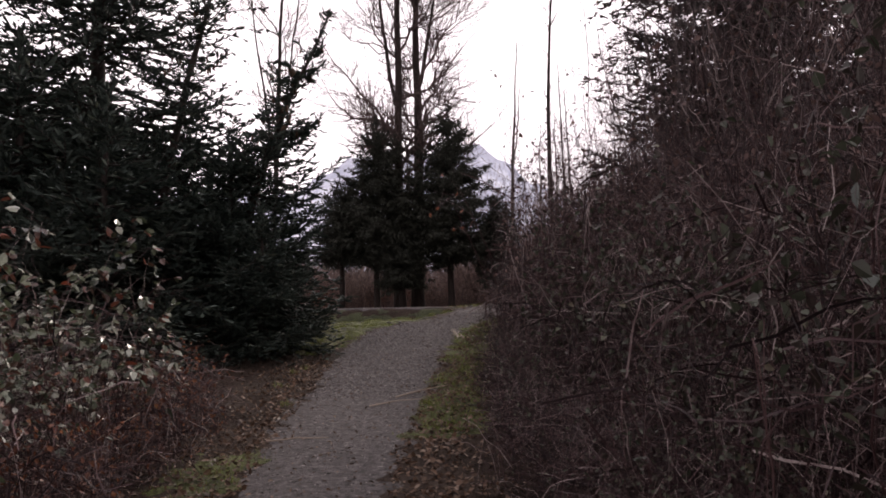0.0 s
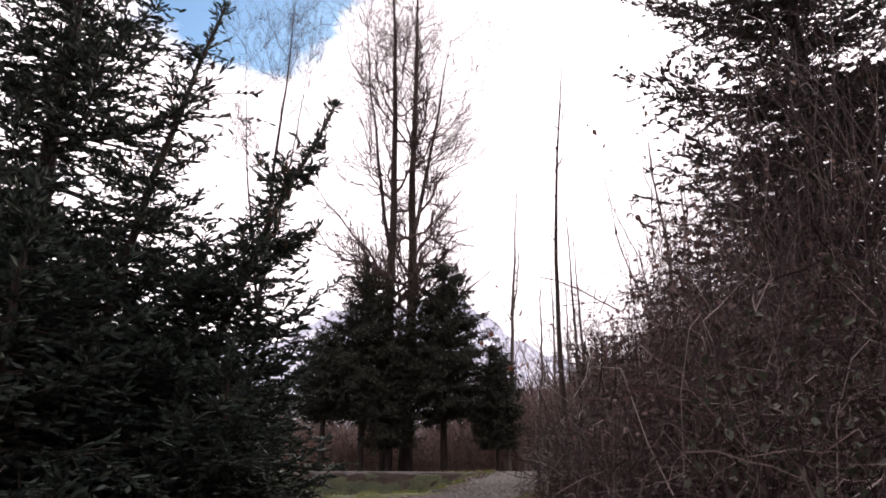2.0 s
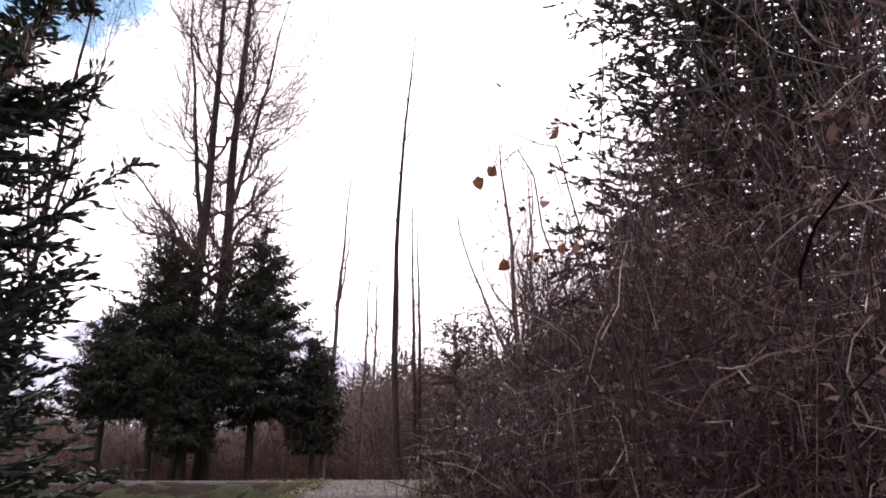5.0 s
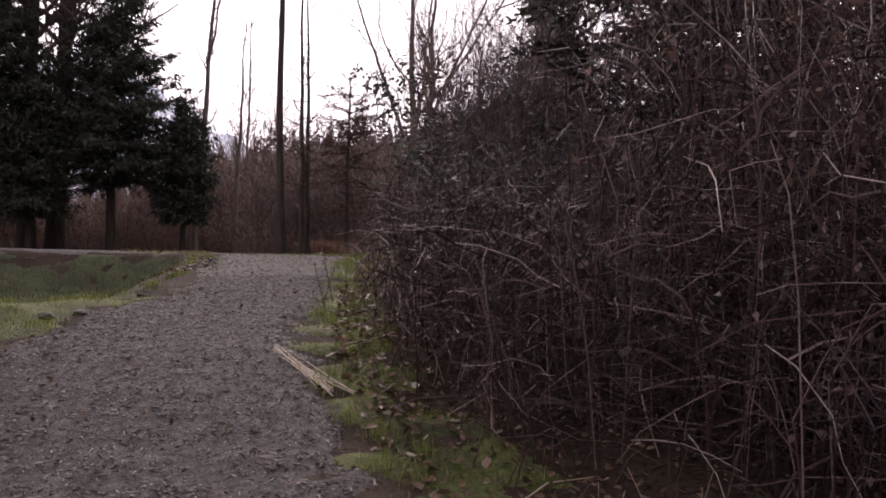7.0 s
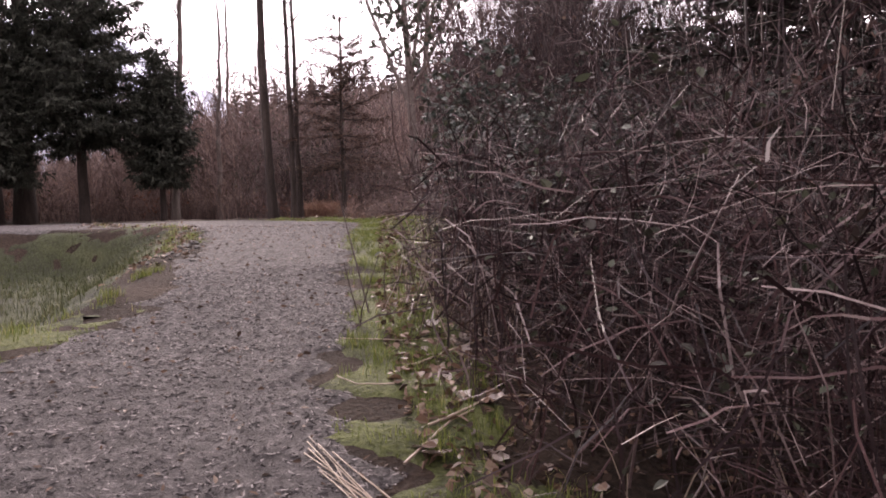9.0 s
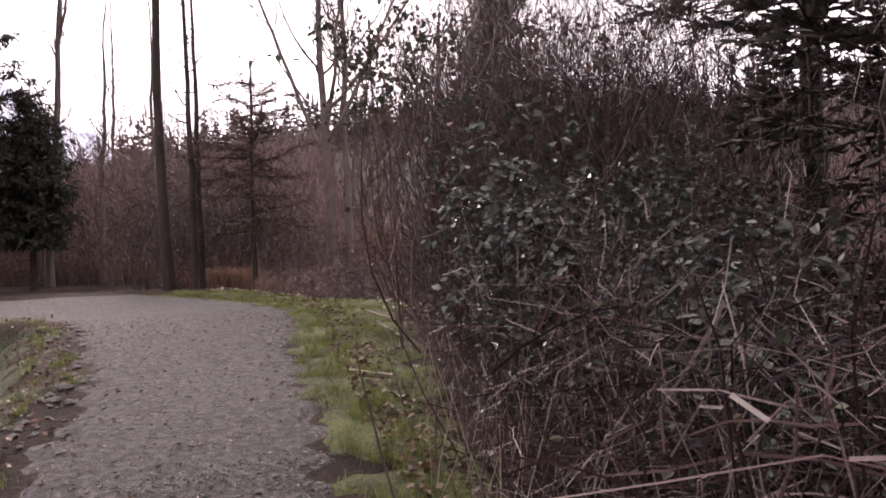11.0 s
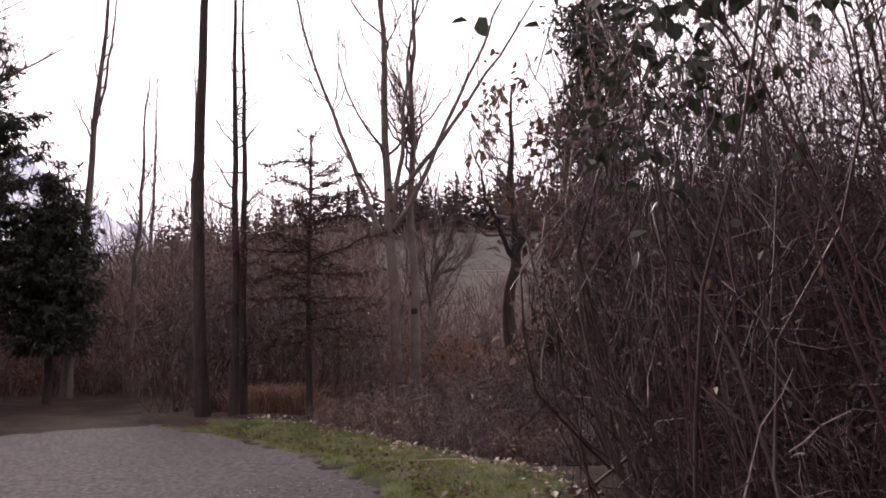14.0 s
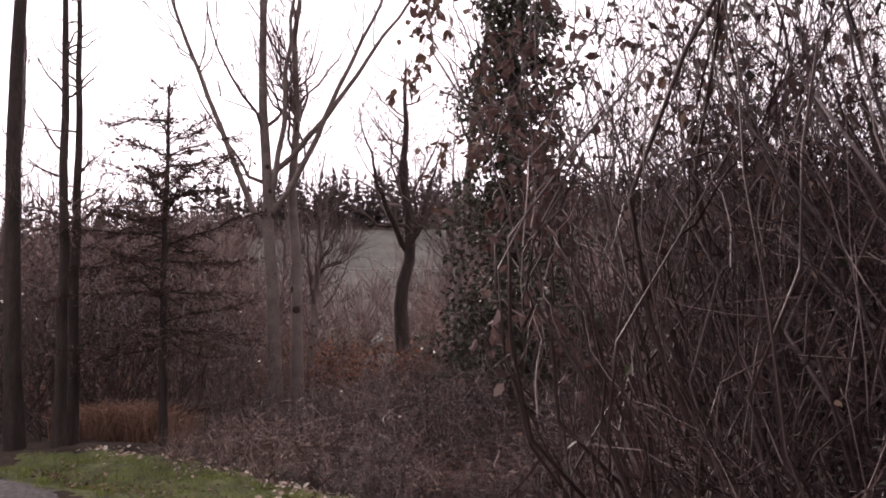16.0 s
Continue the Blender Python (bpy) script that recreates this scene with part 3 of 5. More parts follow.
def upright_shrub(seed, at, height, width, label, stems=28, leaf_n=110, group="upright shrubs", stem_r=(0.004, 0.0125), leaf=(0.05, 0.1), mat=None, leaf_mat=None, bend=0.05):
    """A fan of wandering stems with rising twigs and a few hanging brown leaves."""
    rng = np.random.default_rng(seed)
    n, k = stems, 9
    t = np.linspace(0, 1, k)
    b = rng.normal(0, width * 0.16, (n, 2))
    a, lean = rng.uniform(0, 2 * np.pi, n), np.abs(rng.normal(0, 0.2, n))
    h = height * rng.uniform(0.55, 1.05, n)
    P = np.zeros((n, k, 3))
    P[..., 0] = b[:, :1] + np.cos(a)[:, None] * (lean * h)[:, None] * t ** 1.2
    P[..., 1] = b[:, 1:] + np.sin(a)[:, None] * (lean * h)[:, None] * t ** 1.2
    P[..., 2] = h[:, None] * t - 0.1
    P[:, 1:, :2] += np.cumsum(rng.normal(0, bend * 1.3, (n, k - 1, 2)), axis=1) * height / 3
    bow = rng.normal(0, bend * 1.5, (n, 2)) * height
    P[..., :2] += bow[:, None] * np.sin(np.pi * t * rng.uniform(0.6, 1.5, (n, 1)))[..., None]
    nod = np.clip(rng.normal(0.05, 0.16, n), 0, 0.5)
    P[..., 2] -= (nod * h)[:, None] * t ** 3
    inward(P, width * 0.78)
    R = rng.uniform(*stem_r, n)[:, None] * (1.05 - 0.8 * t)
    ob = thing("shrub", at, label, "shrub", group)
    s1, s2, s3 = Soup(), Soup(), Soup()
    thick = np.argsort(-R[:, 0])[:9]
    for j in thick:
        s = Soup()
        tubes(s, P[j:j + 1], R[j:j + 1], 6)
        part("stem", s, mat or LIMB, ob, smooth=True)
    rest = np.setdiff1d(np.arange(n), thick)
    tubes(s1, P[rest], R[rest], 4)
    Q, q, _, _ = spawn(rng, P, R, n * 12, 0.2, 0.98, (0.3, 1.3), (16, 64), 6, 0.08, 0.15, 0.6, rmin=0.0028)
    inward(Q, width * 0.84)
    tubes(s2, Q, q, 3)
    Q2, q2, _, _ = spawn(rng, Q, q, n * 8, 0.15, 0.95, (0.1, 0.5), (20, 65), 3, 0.06, 0.18, 0.65, rmin=0.0016)
    inward(Q2, width * 0.88)
    ribbons(s2, rng, Q2, q2)
    part("thin_stem_tangle", s1, mat or LIMB, ob, smooth=True, stuff=True)
    part("twig_tangle", s2, TWIG, ob, stuff=True)
    if leaf_n:
        p, w = spots(rng, Q, leaf_n, 0.4, 1)
        leaves(s3, rng, p, w, leaf[0], leaf[1], 0.6, 1.0, leaf_n < 300)
        part("foliage", s3, leaf_mat or DEAD_LEAF, ob, "" if leaf_mat else "withered brown leaves", stuff=True)
    return ob


def conifer(name, seed, at, height, radius, label, needle_mat, low=0.3, whorls=34, per=6, twig_n=11, sprig=(0.1, 0.22), thick=0.018, sprig_n=26000, droop=0.25, upturn=0.2, group="", trunk_r=0.16, shape=0.85, lean=(0, 0), flat=1.0, ragged=0.25, fans=False, stray=0.14, cones=0):
    """A trunk with whorls of drooping branches clad in needled shoots."""
    rng = np.random.default_rng(seed)
    ob = thing(name, at, label, "tree", group)
    s1, s2, s3 = Soup(), Soup(), Soup()
    k = 14
    t = np.linspace(0, 1, k)
    P = np.zeros((1, k, 3))
    P[0, :, 2] = t * height - 0.15 * (t == 0)
    P[0, :, 0], P[0, :, 1] = lean[0] * t ** 1.5, lean[1] * t ** 1.5
    P[0, 1:, :2] += np.cumsum(rng.normal(0, 0.02, (k - 1, 2)), axis=0)
    tubes(s1, P, (trunk_r * (1.08 - t) ** 0.9 + 0.01)[None], 9)
    part("trunk", s1, DARK_BARK, ob, smooth=True)
    n = whorls * per
    u0 = np.linspace(0, 1, whorls)
    zf = np.repeat(low / height + (0.985 - low / height) * (0.5 * u0 + 0.5 * (1 - np.sqrt(1 - u0))), per) + rng.normal(0, 0.006, n)
    zf = np.clip(zf, low / height * 0.7, 0.99)
    a = rng.uniform(0, 2 * np.pi, n)
    L = radius * np.clip((1 - zf), 0.02, 1) ** shape * (1 + rng.normal(0, ragged, n)) + 0.25 * (1 - zf) + 0.06
    if fans:
        up = np.clip((zf * height - low) / (height - low), 0, 1)
        L = radius * np.clip(1 - up, 0.03, 1) ** shape * (0.62 + 0.38 * np.minimum(up / 0.22, 1)) * (1 + rng.normal(0, ragged, n)) + 0.1
    L = np.clip(L, 0.08, radius * 1.12)
    kk = 7
    u = np.linspace(0, 1, kk)
    B = np.zeros((n, kk, 3))
    root = np.stack([np.interp(zf, t, P[0, :, i]) for i in range(3)], 1)
    rise = 0.55 * zf - droop * 0.6 + rng.normal(0, 0.16, n)
    B[..., 0] = root[:, :1] + np.cos(a)[:, None] * L[:, None] * u
    B[..., 1] = root[:, 1:2] + np.sin(a)[:, None] * L[:, None] * u
    B[..., 2] = root[:, 2:] + L[:, None] * (rise[:, None] * u - droop * u ** 1.5 * (1 - 0.7 * zf[:, None]) + upturn * u ** 3)
    B[:, 1:] += np.cumsum(rng.normal(0, 0.02, (n, kk - 1, 3)), axis=1) * L[:, None, None]
    r = (0.006 + 0.009 * L)[:, None] * (1.05 - 0.9 * u)
    tubes(s2, B, r, 4)
    m = n * twig_n
    Q, q, sq, idx = spawn(rng, B, r, m, 0.12, 0.98, (0.35, 0.95), (40, 70), 4, -0.18, 0.05, 0.5, flat=True, rmin=0.003 if fans else 0.0055)
    scale = np.clip(L[idx] * (1.1 - 0.75 * sq) * 0.42, 0.05, 1.3) / 0.65
    Q = Q[:, :1] + (Q - Q[:, :1]) * scale[:, None, None]
    ribbons(s2, rng, Q, q)
    part("branch_frame", s2, DARK_BARK, ob, stuff=True)
    m1 = int(sprig_n * 0.72)
    p1, w1 = spots(rng, Q, m1, 0.02, 1)
    p2, w2 = spots(rng, B, sprig_n - m1, 0.12, 1)
    p, w = np.concatenate([p1, p2]), np.concatenate([w1, w2])
    sd = unit(np.cross(w, [0.0, 0, 1])) * rng.choice([-1.0, 1.0], len(p))[:, None]
    d = unit(w * 0.9 + sd * rng.uniform(0.25, 0.95, len(p))[:, None] + rng.normal(0, stray, (len(p), 3)) + np.array([0, 0, -0.3 * droop]))
    if not fans:
        lead = 150
        p3, w3 = spots(rng, P[:, -4:], lead)
        p, d = np.concatenate([p, p3]), np.concatenate([d, unit(w3 * 0.8 + rng.normal(0, 0.6, (lead, 3)))])
    if fans:
        leaves(s3, rng, p, d, sprig[0], sprig[1], 0.26, 0.3, False, 0.4)
    else:
        sprigs(s3, rng, p, d, sprig[0], sprig[1], thick, flat)
    part("crown", s3, needle_mat, ob, stuff=True)
    if cones:
        top = B[zf > 0.62]
        p, _ = spots(rng, top, cones, 0.45, 1.0)
        sc = Soup()
        tubes(sc, np.array([[[0, 0, 0], [0, 0, -0.03], [0.005, 0, -0.09], [0.008, 0, -0.13]]]), np.array([[0.008, 0.024, 0.022, 0.006]]), 6)
        cone_mesh = sc.mesh("cone", CONE, True)
        for x, y, z in p:
            cone = new("cone", cone_mesh)
            cone.parent = ob
            cone.matrix_basis = pose(x, y, z, float(rng.uniform(-20, 20)), float(rng.uniform(-20, 20)), float(rng.uniform(0, 360)))
    return ob


def bare_tree(name, seed, at, height, trunk_r, label, limbs=46, twigs=700, fine=1800, first=0.3, limb_len=(1.5, 5.0), angle=(30, 60), lift=0.35, wander=0.05, lean=(0, 0), mat=None, forks=(), group="", knots=0, fine_r=0.006, bow=0.0, rounded=False, crook=0.10, fine_len=(0.3, 1.0)):
    """A leafless tree: trunk, rising limbs, twigs. forks: (height share, length, lean x, lean y) for further stems."""
    rng = np.random.default_rng(seed)
    ob = thing(name, at, label, "tree", group)
    k = 16
    t = np.linspace(0, 1, k)
    P = np.zeros((1 + len(forks), k, 3))
    R = np.zeros((1 + len(forks), k))
    P[0, :, 2] = t * height - 0.2 * (t == 0)
    P[0, :, 0], P[0, :, 1] = lean[0] * t ** 1.3 + bow * np.sin(t * np.pi), lean[1] * t ** 1.3
    P[0, 1:, :2] += np.cumsum(rng.normal(0, wander, (k - 1, 2)), axis=0)
    R[0] = trunk_r * (1.0 - 0.93 * t) ** 0.85
    R[0, 0] *= 1.35
    for j, (share, length, fx, fy) in enumerate(forks, 1):
        root = np.array([np.interp(share, t, P[0, :, i]) for i in range(3)])
        P[j] = root + np.stack([fx * t ** 0.8, fy * t ** 0.8, length * t], 1)
        P[j, 1:, :2] += np.cumsum(rng.normal(0, wander, (k - 1, 2)), axis=0)
        R[j] = np.interp(share, t, R[0]) * 0.58 * (1.02 - 0.95 * t)
    s1, s2, s3 = Soup(), Soup(), Soup()
    tubes(s1, P[:1], R[:1], 10)
    part("trunk", s1, mat or BARK, ob, smooth=True)
    for j in range(1, len(P)):
        sf = Soup()
        tubes(sf, P[j:j + 1], R[j:j + 1], 9)
        part("side_stem", sf, mat or BARK, ob, smooth=True)
    if knots:
        sk = Soup()
        for _ in range(knots):
            zz, aa = rng.uniform(0.05, 0.4), rng.uniform(0, 6.28)
            c = np.array([np.interp(zz, t, P[0, :, i]) for i in range(3)])
            rr = np.interp(zz, t, R[0])
            o = np.array([math.cos(aa), math.sin(aa), 0])
            line = np.stack([c + o * rr * 0.9, c + o * rr * 1.03, c + o * rr * 1.12])[None]
            tubes(sk, line, np.array([[0.09, 0.08, 0.03]]) * rng.uniform(0.7, 1.2), 7)
        part("bark_scarring", sk, KNOT, ob, "dark branch scars", stuff=True)
    if limbs:
        B, b, sb, idx = spawn(rng, P, R, limbs, first, 0.97, (0.7, 1.0), angle, 8, lift, crook, 0.42, rmin=0.012, taper=0.12)
        size = limb_len[0] + (limb_len[1] - limb_len[0]) * np.clip(1.15 - sb, 0, 1) ** 0.8
        if rounded:
            size = limb_len[0] + (limb_len[1] - limb_len[0]) * np.sin(np.pi * np.clip(sb * 0.95 - 0.05, 0.02, 1)) ** 0.9
        B = B[:, :1] + (B - B[:, :1]) * size[:, None, None]
        tubes(s2, B, b, 5)
        Q, q, sq, qi = spawn(rng, B, b, twigs, 0.15, 0.97, (0.25, 0.55), (25, 60), 5, 0.2, 0.10, 0.5, rmin=fine_r, taper=0.3)
        Q = Q[:, :1] + (Q - Q[:, :1]) * (size[qi] * (1.1 - 0.7 * sq))[:, None, None]
        tubes(s2, Q, q, 4)
        Z, z, _, _ = spawn(rng, Q, q, fine, 0.15, 0.98, fine_len, (20, 55), 4, 0.15, 0.12, 0.6, rmin=fine_r * 0.7, taper=0.4)
        ribbons(s2, rng, Z, z)
        part("crown", s2, LIMB, ob, stuff=True)
    return ob


def brush_clump(seed, height, width, stems, mat, label, name="brush", leaf_n=0, leaf_mat=None, group="brush beyond the path"):
    """A dense low clump of winter stems, seen from afar."""
    rng = np.random.default_rng(seed)
    n, k = stems, 4
    t = np.linspace(0, 1, k)
    b = rng.uniform(-0.5, 0.5, (n, 2)) * width
    d = rng.normal(0, 0.28, (n, 2))
    h = height * rng.uniform(0.4, 1.05, n) * (1 - 0.5 * (np.hypot(b[:, 0], b[:, 1]) / width) ** 2)
    P = np.zeros((n, k, 3))
    P[..., :2] = b[:, None] + d[:, None] * (h[:, None] * t ** 1.3)[..., None]
    P[..., 2] = h[:, None] * (t - 0.15 * t ** 3)
    P[:, 1:] += np.cumsum(rng.normal(0, 0.05, (n, k - 1, 3)), axis=1) * height / 2
    R = rng.uniform(0.006, 0.015, n)[:, None] * (1.05 - 0.7 * t) * (height / 2.5) ** 0.5
    ob = thing(name, (0, 0, 0), label, "bush", group)
    s1, s2, s3 = Soup(), Soup(), Soup()
    tubes(s1, P, R, 3)
    Q, q, _, _ = spawn(rng, P, R, n * 7, 0.2, 0.97, (0.1 * height, 0.4 * height), (20, 65), 3, 0.05, 0.2, 0.6, rmin=0.0016 * height + 0.001)
    ribbons(s1, rng, Q, q)
    part("stem_tangle", s1, mat, ob, stuff=True)
    if leaf_n:
        p, w = spots(rng, Q, leaf_n, 0.2, 1)
        leaves(s3, rng, p, w, 0.06, 0.16, 0.7, 0.3)
        part("foliage", s3, leaf_mat, ob, stuff=True)
    return ob


def ivy_tree(seed, at, height, width, label):
    """A trunk hidden in a ragged sleeve of evergreen leaves."""
    rng = np.random.default_rng(seed)
    ob = bare_tree("ivied_tree", seed, at, height, 0.16, label, 26, 120, 300, 0.3, (0.8, 2.4), (35, 75), 0.3, 0.04)
    n = 19000
    t, a = rng.random(n) ** 0.85, rng.uniform(0, 6.28, n)
    lump = 0.55 + 0.3 * np.sin(t * 23 + 2 * a) + 0.25 * np.sin(t * 51 - 3 * a)
    r = width * 0.5 * lump * np.sqrt(rng.uniform(0.15, 1, n)) * (1.1 - 0.5 * t)
    p = np.stack([r * np.cos(a), r * np.sin(a), 0.6 + t * (height - 0.8)], 1)
    s = Soup()
    leaves(s, rng, p, np.stack([np.cos(a), np.sin(a), rng.normal(-0.4, 0.5, n)], 1), 0.08, 0.17, 0.7, 0.6, False)
    part("foliage", s, LEAF, ob, "dark evergreen ivy leaves", stuff=True)
    return ob


def cane_spray(seed, root, via, tip, label, n_leaf=26, leaf=(0.045, 0.09), canes=3, leaf_mat=None):
    """A few long canes arching over the path, with large leaves towards their ends."""
    rng = np.random.default_rng(seed)
    ob = thing("overhanging_bramble", root, label, "bramble", "overhanging brambles")
    t = np.linspace(0, 1, 10)[:, None]
    a, b, c = np.zeros(3), np.array(via) - root, np.array(tip) - root
    for _ in range(canes):
        j1, j2 = rng.normal(0, 0.15, 3), rng.normal(0, 0.22, 3)
        P = (1 - t) ** 2 * a + 2 * t * (1 - t) * (b + j1) * 1.25 + t ** 2 * (c + j2)
        P[1:-1] += rng.normal(0, 0.02, (8, 3))
        R = (0.006 * (1.1 - 0.75 * t[:, 0]))[None]
        s1, s2 = Soup(), Soup()
        tubes(s1, P[None], R, 6)
        Q, q, _, _ = spawn(rng, P[None], R, 14, 0.45, 1.0, (0.1, 0.4), (30, 75), 4, -0.1, 0.12, 0.5, rmin=0.0018)
        tubes(s1, Q, q, 4)
        cane = part("cane", s1, CANE, ob, smooth=True)
        p, w = spots(rng, Q, n_leaf, 0.3, 1.0)
        for i in range(n_leaf):
            s2 = Soup()
            leaves(s2, rng, p[i:i + 1], w[i:i + 1], leaf[0], leaf[1], 0.7, 0.7, True, 0.6)
            part("leaf", s2, leaf_mat or LEAF, cane)
    return ob

# ---- tall trees beyond the path ----
def zg(x, y):
    return float(ground_z(x, y))


def put(x, y, sink=0.05):
    return (x, y, zg(x, y) - sink)


COTTON = "tall bare trees"
bare_tree("cottonwood", 11, put(-3.0, 47.5), 36, 0.36, "tall bare cottonwood with fine rising twigs, behind dark cedars", 44, 800, 5000, 0.2, (4.0, 7.3), (42, 66), 0.3, 0.06, (-0.5, 0), DARK_BARK, ((0.36, 19, -2.6, 0.4),), COTTON, fine_r=0.0085, rounded=True, crook=0.14, fine_len=(0.5, 1.9))
bare_tree("cottonwood", 12, put(-1.85, 48.0), 35, 0.39, "tall bare cottonwood trunk standing close to its twin", 44, 800, 5000, 0.2, (4.0, 7.0), (42, 66), 0.3, 0.06, (0.3, 0), DARK_BARK, ((0.42, 16, 2.4, 0.3),), COTTON, fine_r=0.0085, rounded=True, crook=0.14, fine_len=(0.5, 1.9))
bare_tree("cottonwood", 13, put(-14.0, 58), 38, 0.26, "bare slender tree with a haze of twigs", 40, 520, 3200, 0.3, (3.0, 7.5), (30, 55), 0.35, 0.06, (1.0, 0), DARK_BARK, ((0.3, 24, -3.0, 0.2), (0.35, 22, 3.0, 0.2)), COTTON, fine_r=0.0095, rounded=True, crook=0.14, fine_len=(0.6, 2.1))

for seed, x, y, h, r in ((21, 0.35, 45.5, 13.0, 3.0), (22, -4.3, 46.0, 12.2, 3.0), (24, 3.3, 45.0, 7.6, 1.6), (25, -2.8, 45.2, 7.6, 1.9), (27, -6.7, 46.8, 8.6, 2.0)):
    conifer("cedar", seed, put(x, y), h, r, "dark green cedar with a bare lower trunk", CEDAR_LEAF, 3.2 if h > 8 else 1.7, 44, 7, 10, (0.12, 0.32), 0.07, 60000 if h > 10 else 22000, 0.1, 0.1, "cedars across the path", 0.2 if h > 8 else 0.12, 0.6, fans=True, ragged=0.2, stray=0.3)

SNAGS = "slender bare trees past the bend"
bare_tree("slender_tree", 31, put(5.5, 35.6), 20, 0.145, "tall straight mossy trunk with hardly any branches", 20, 50, 120, 0.5, (0.4, 1.6), (20, 45), 0.4, 0.02, (0.35, 0), DARK_BARK, group=SNAGS, bow=-0.5)
bare_tree("slender_tree", 32, put(5.95, 34.9), 12, 0.10, "dark straight trunk broken off at the top", 22, 40, 90, 0.3, (0.3, 1.2), (40, 75), 0.2, 0.02, (-0.35, 0), DARK_BARK, group=SNAGS)
bare_tree("slender_tree", 33, put(6.3, 35.4), 11, 0.10, "thin dead trunk with short stubs", 18, 34, 80, 0.3, (0.4, 1.4), (50, 85), 0.1, 0.02, (-0.3, 0), DARK_BARK, group=SNAGS)
bare_tree("slender_tree", 34, put(4.0, 46.5), 17.5, 0.17, "slender bare tree forked near its top", 16, 40, 160, 0.4, (0.4, 2.2), (15, 40), 0.5, 0.05, (0.6, 0), forks=((0.55, 8, 0.9, 0),), group=SNAGS)
bare_tree("slender_tree", 35, put(6.3, 48.5), 12.5, 0.13, "thin bare tree with short twigs", 24, 70, 260, 0.3, (0.4, 1.6), (30, 60), 0.4, 0.05, (0.1, 0), group=SNAGS)
bare_tree("slender_tree", 36, put(9.6, 62), 17, 0.15, "thin bare tree with short twigs", 30, 100, 360, 0.3, (0.5, 2.2), (25, 55), 0.4, 0.05, group=SNAGS)
bare_tree("slender_tree", 37, put(7.4, 44), 12, 0.10, "thin bare tree with short twigs", 14, 30, 120, 0.4, (0.3, 1.3), (25, 55), 0.4, 0.05, group=SNAGS)

conifer("young_larch", 41, put(7.4, 34.2), 6.4, 1.6, "ragged young conifer with sparse russet twigs", RUSSET_NEEDLE, 1.7, 22, 3, 14, (0.06, 0.16), 0.011, 11000, 0.15, 0.05, "", 0.07, 0.32, ragged=0.75, stray=0.6)
bare_tree("alder", 51, put(11.9, 38.2), 17, 0.19, "pale-barked bare alder with several rising stems and dark scars", 34, 260, 1000, 0.35, (1.2, 4.5), (25, 50), 0.45, 0.05, (-0.9, 0), PALE_BARK, ((0.27, 11, -2.6, 2.4), (0.31, 11, 0.8, -0.8), (0.3, 10, 3.1, -2.9), (0.36, 8, 4.2, -3.9)), "alders", 9)
bare_tree("alder", 52, put(12.45, 38.0), 15, 0.17, "pale-barked bare alder leaning beside its neighbour", 24, 180, 600, 0.4, (1.0, 4.0), (25, 50), 0.45, 0.05, (-0.4, 0), PALE_BARK, (), "alders", 8)
bare_tree("alder", 53, put(16.0, 36.2), 15, 0.17, "pale leaning alder trunk", 24, 180, 600, 0.4, (1.0, 4.0), (25, 55), 0.4, 0.05, (1.2, -1.2), PALE_BARK, (), "alders", 5)
bare_tree("gnarled_tree", 54, put(18.3, 40.7), 12.0, 0.30, "dark knotty tree with a cut-back crown", 44, 420, 1300, 0.4, (1.2, 4.2), (35, 80), 0.35, 0.07, (0, 0), DARK_BARK, ((0.42, 5, -1.8, 0.6), (0.36, 5.5, 1.5, -0.6), (0.5, 4, 0.4, 0.9)))
for seed, x, y, h in ((55, 14.6, 41, 8), (56, 21, 41, 10), (57, 24, 36, 11), (58, 27, 44, 12), (59, 20, 52, 11), (60, 31, 38, 12)):
    bare_tree("bare_tree", seed, put(x, y), h, 0.14, "small bare tree with spreading limbs", 30, 220, 800, 0.25, (0.9, 3.4), (30, 60), 0.4, 0.07, (0.4, 0), group="small bare trees")

# ---- spruces beside the path ----
conifer("spruce", 61, put(-7.5, 15.6), 13.8, 4.2, "dense dark green spruce with drooping branches down to the ground", NEEDLE, 0.3, 50, 6, 10, (0.1, 0.23), 0.025, 60000, 0.34, 0.42, "spruces", 0.2, 0.95, ragged=0.3)
conifer("spruce", 62, put(-4.25, 14.4), 6.5, 1.7, "young spruce with a leaning leader and upturned branch ends", NEEDLE, 0.05, 28, 6, 10, (0.08, 0.19), 0.019, 26000, 0.3, 0.45, "spruces", 0.1, 1.05, (2.0, 0), ragged=0.34, cones=70)
conifer("spruce", 66, put(-5.7, 12.1), 4.6, 2.2, "low dark spruce under its tall neighbour", NEEDLE, 0.05, 22, 7, 9, (0.11, 0.24), 0.026, 18000, 0.32, 0.4, "spruces", 0.09, 0.9, ragged=0.3)
conifer("spruce", 67, put(-5.9, 14.3), 8.5, 1.5, "slim spruce whose open leader carries cones", NEEDLE, 0.4, 24, 5, 9, (0.1, 0.22), 0.017, 14000, 0.3, 0.5, "spruces", 0.1, 1.1, (1.6, 0.2), ragged=0.36, cones=46)
conifer("fir", 63, put(6.4, 15.6), 15.5, 3.0, "tall ragged fir rising out of the bramble thicket", FIR_NEEDLE, 0.6, 58, 7, 9, (0.09, 0.21), 0.025, 52000, 0.3, 0.3, "firs in the thicket", 0.2, 0.45, ragged=0.34)
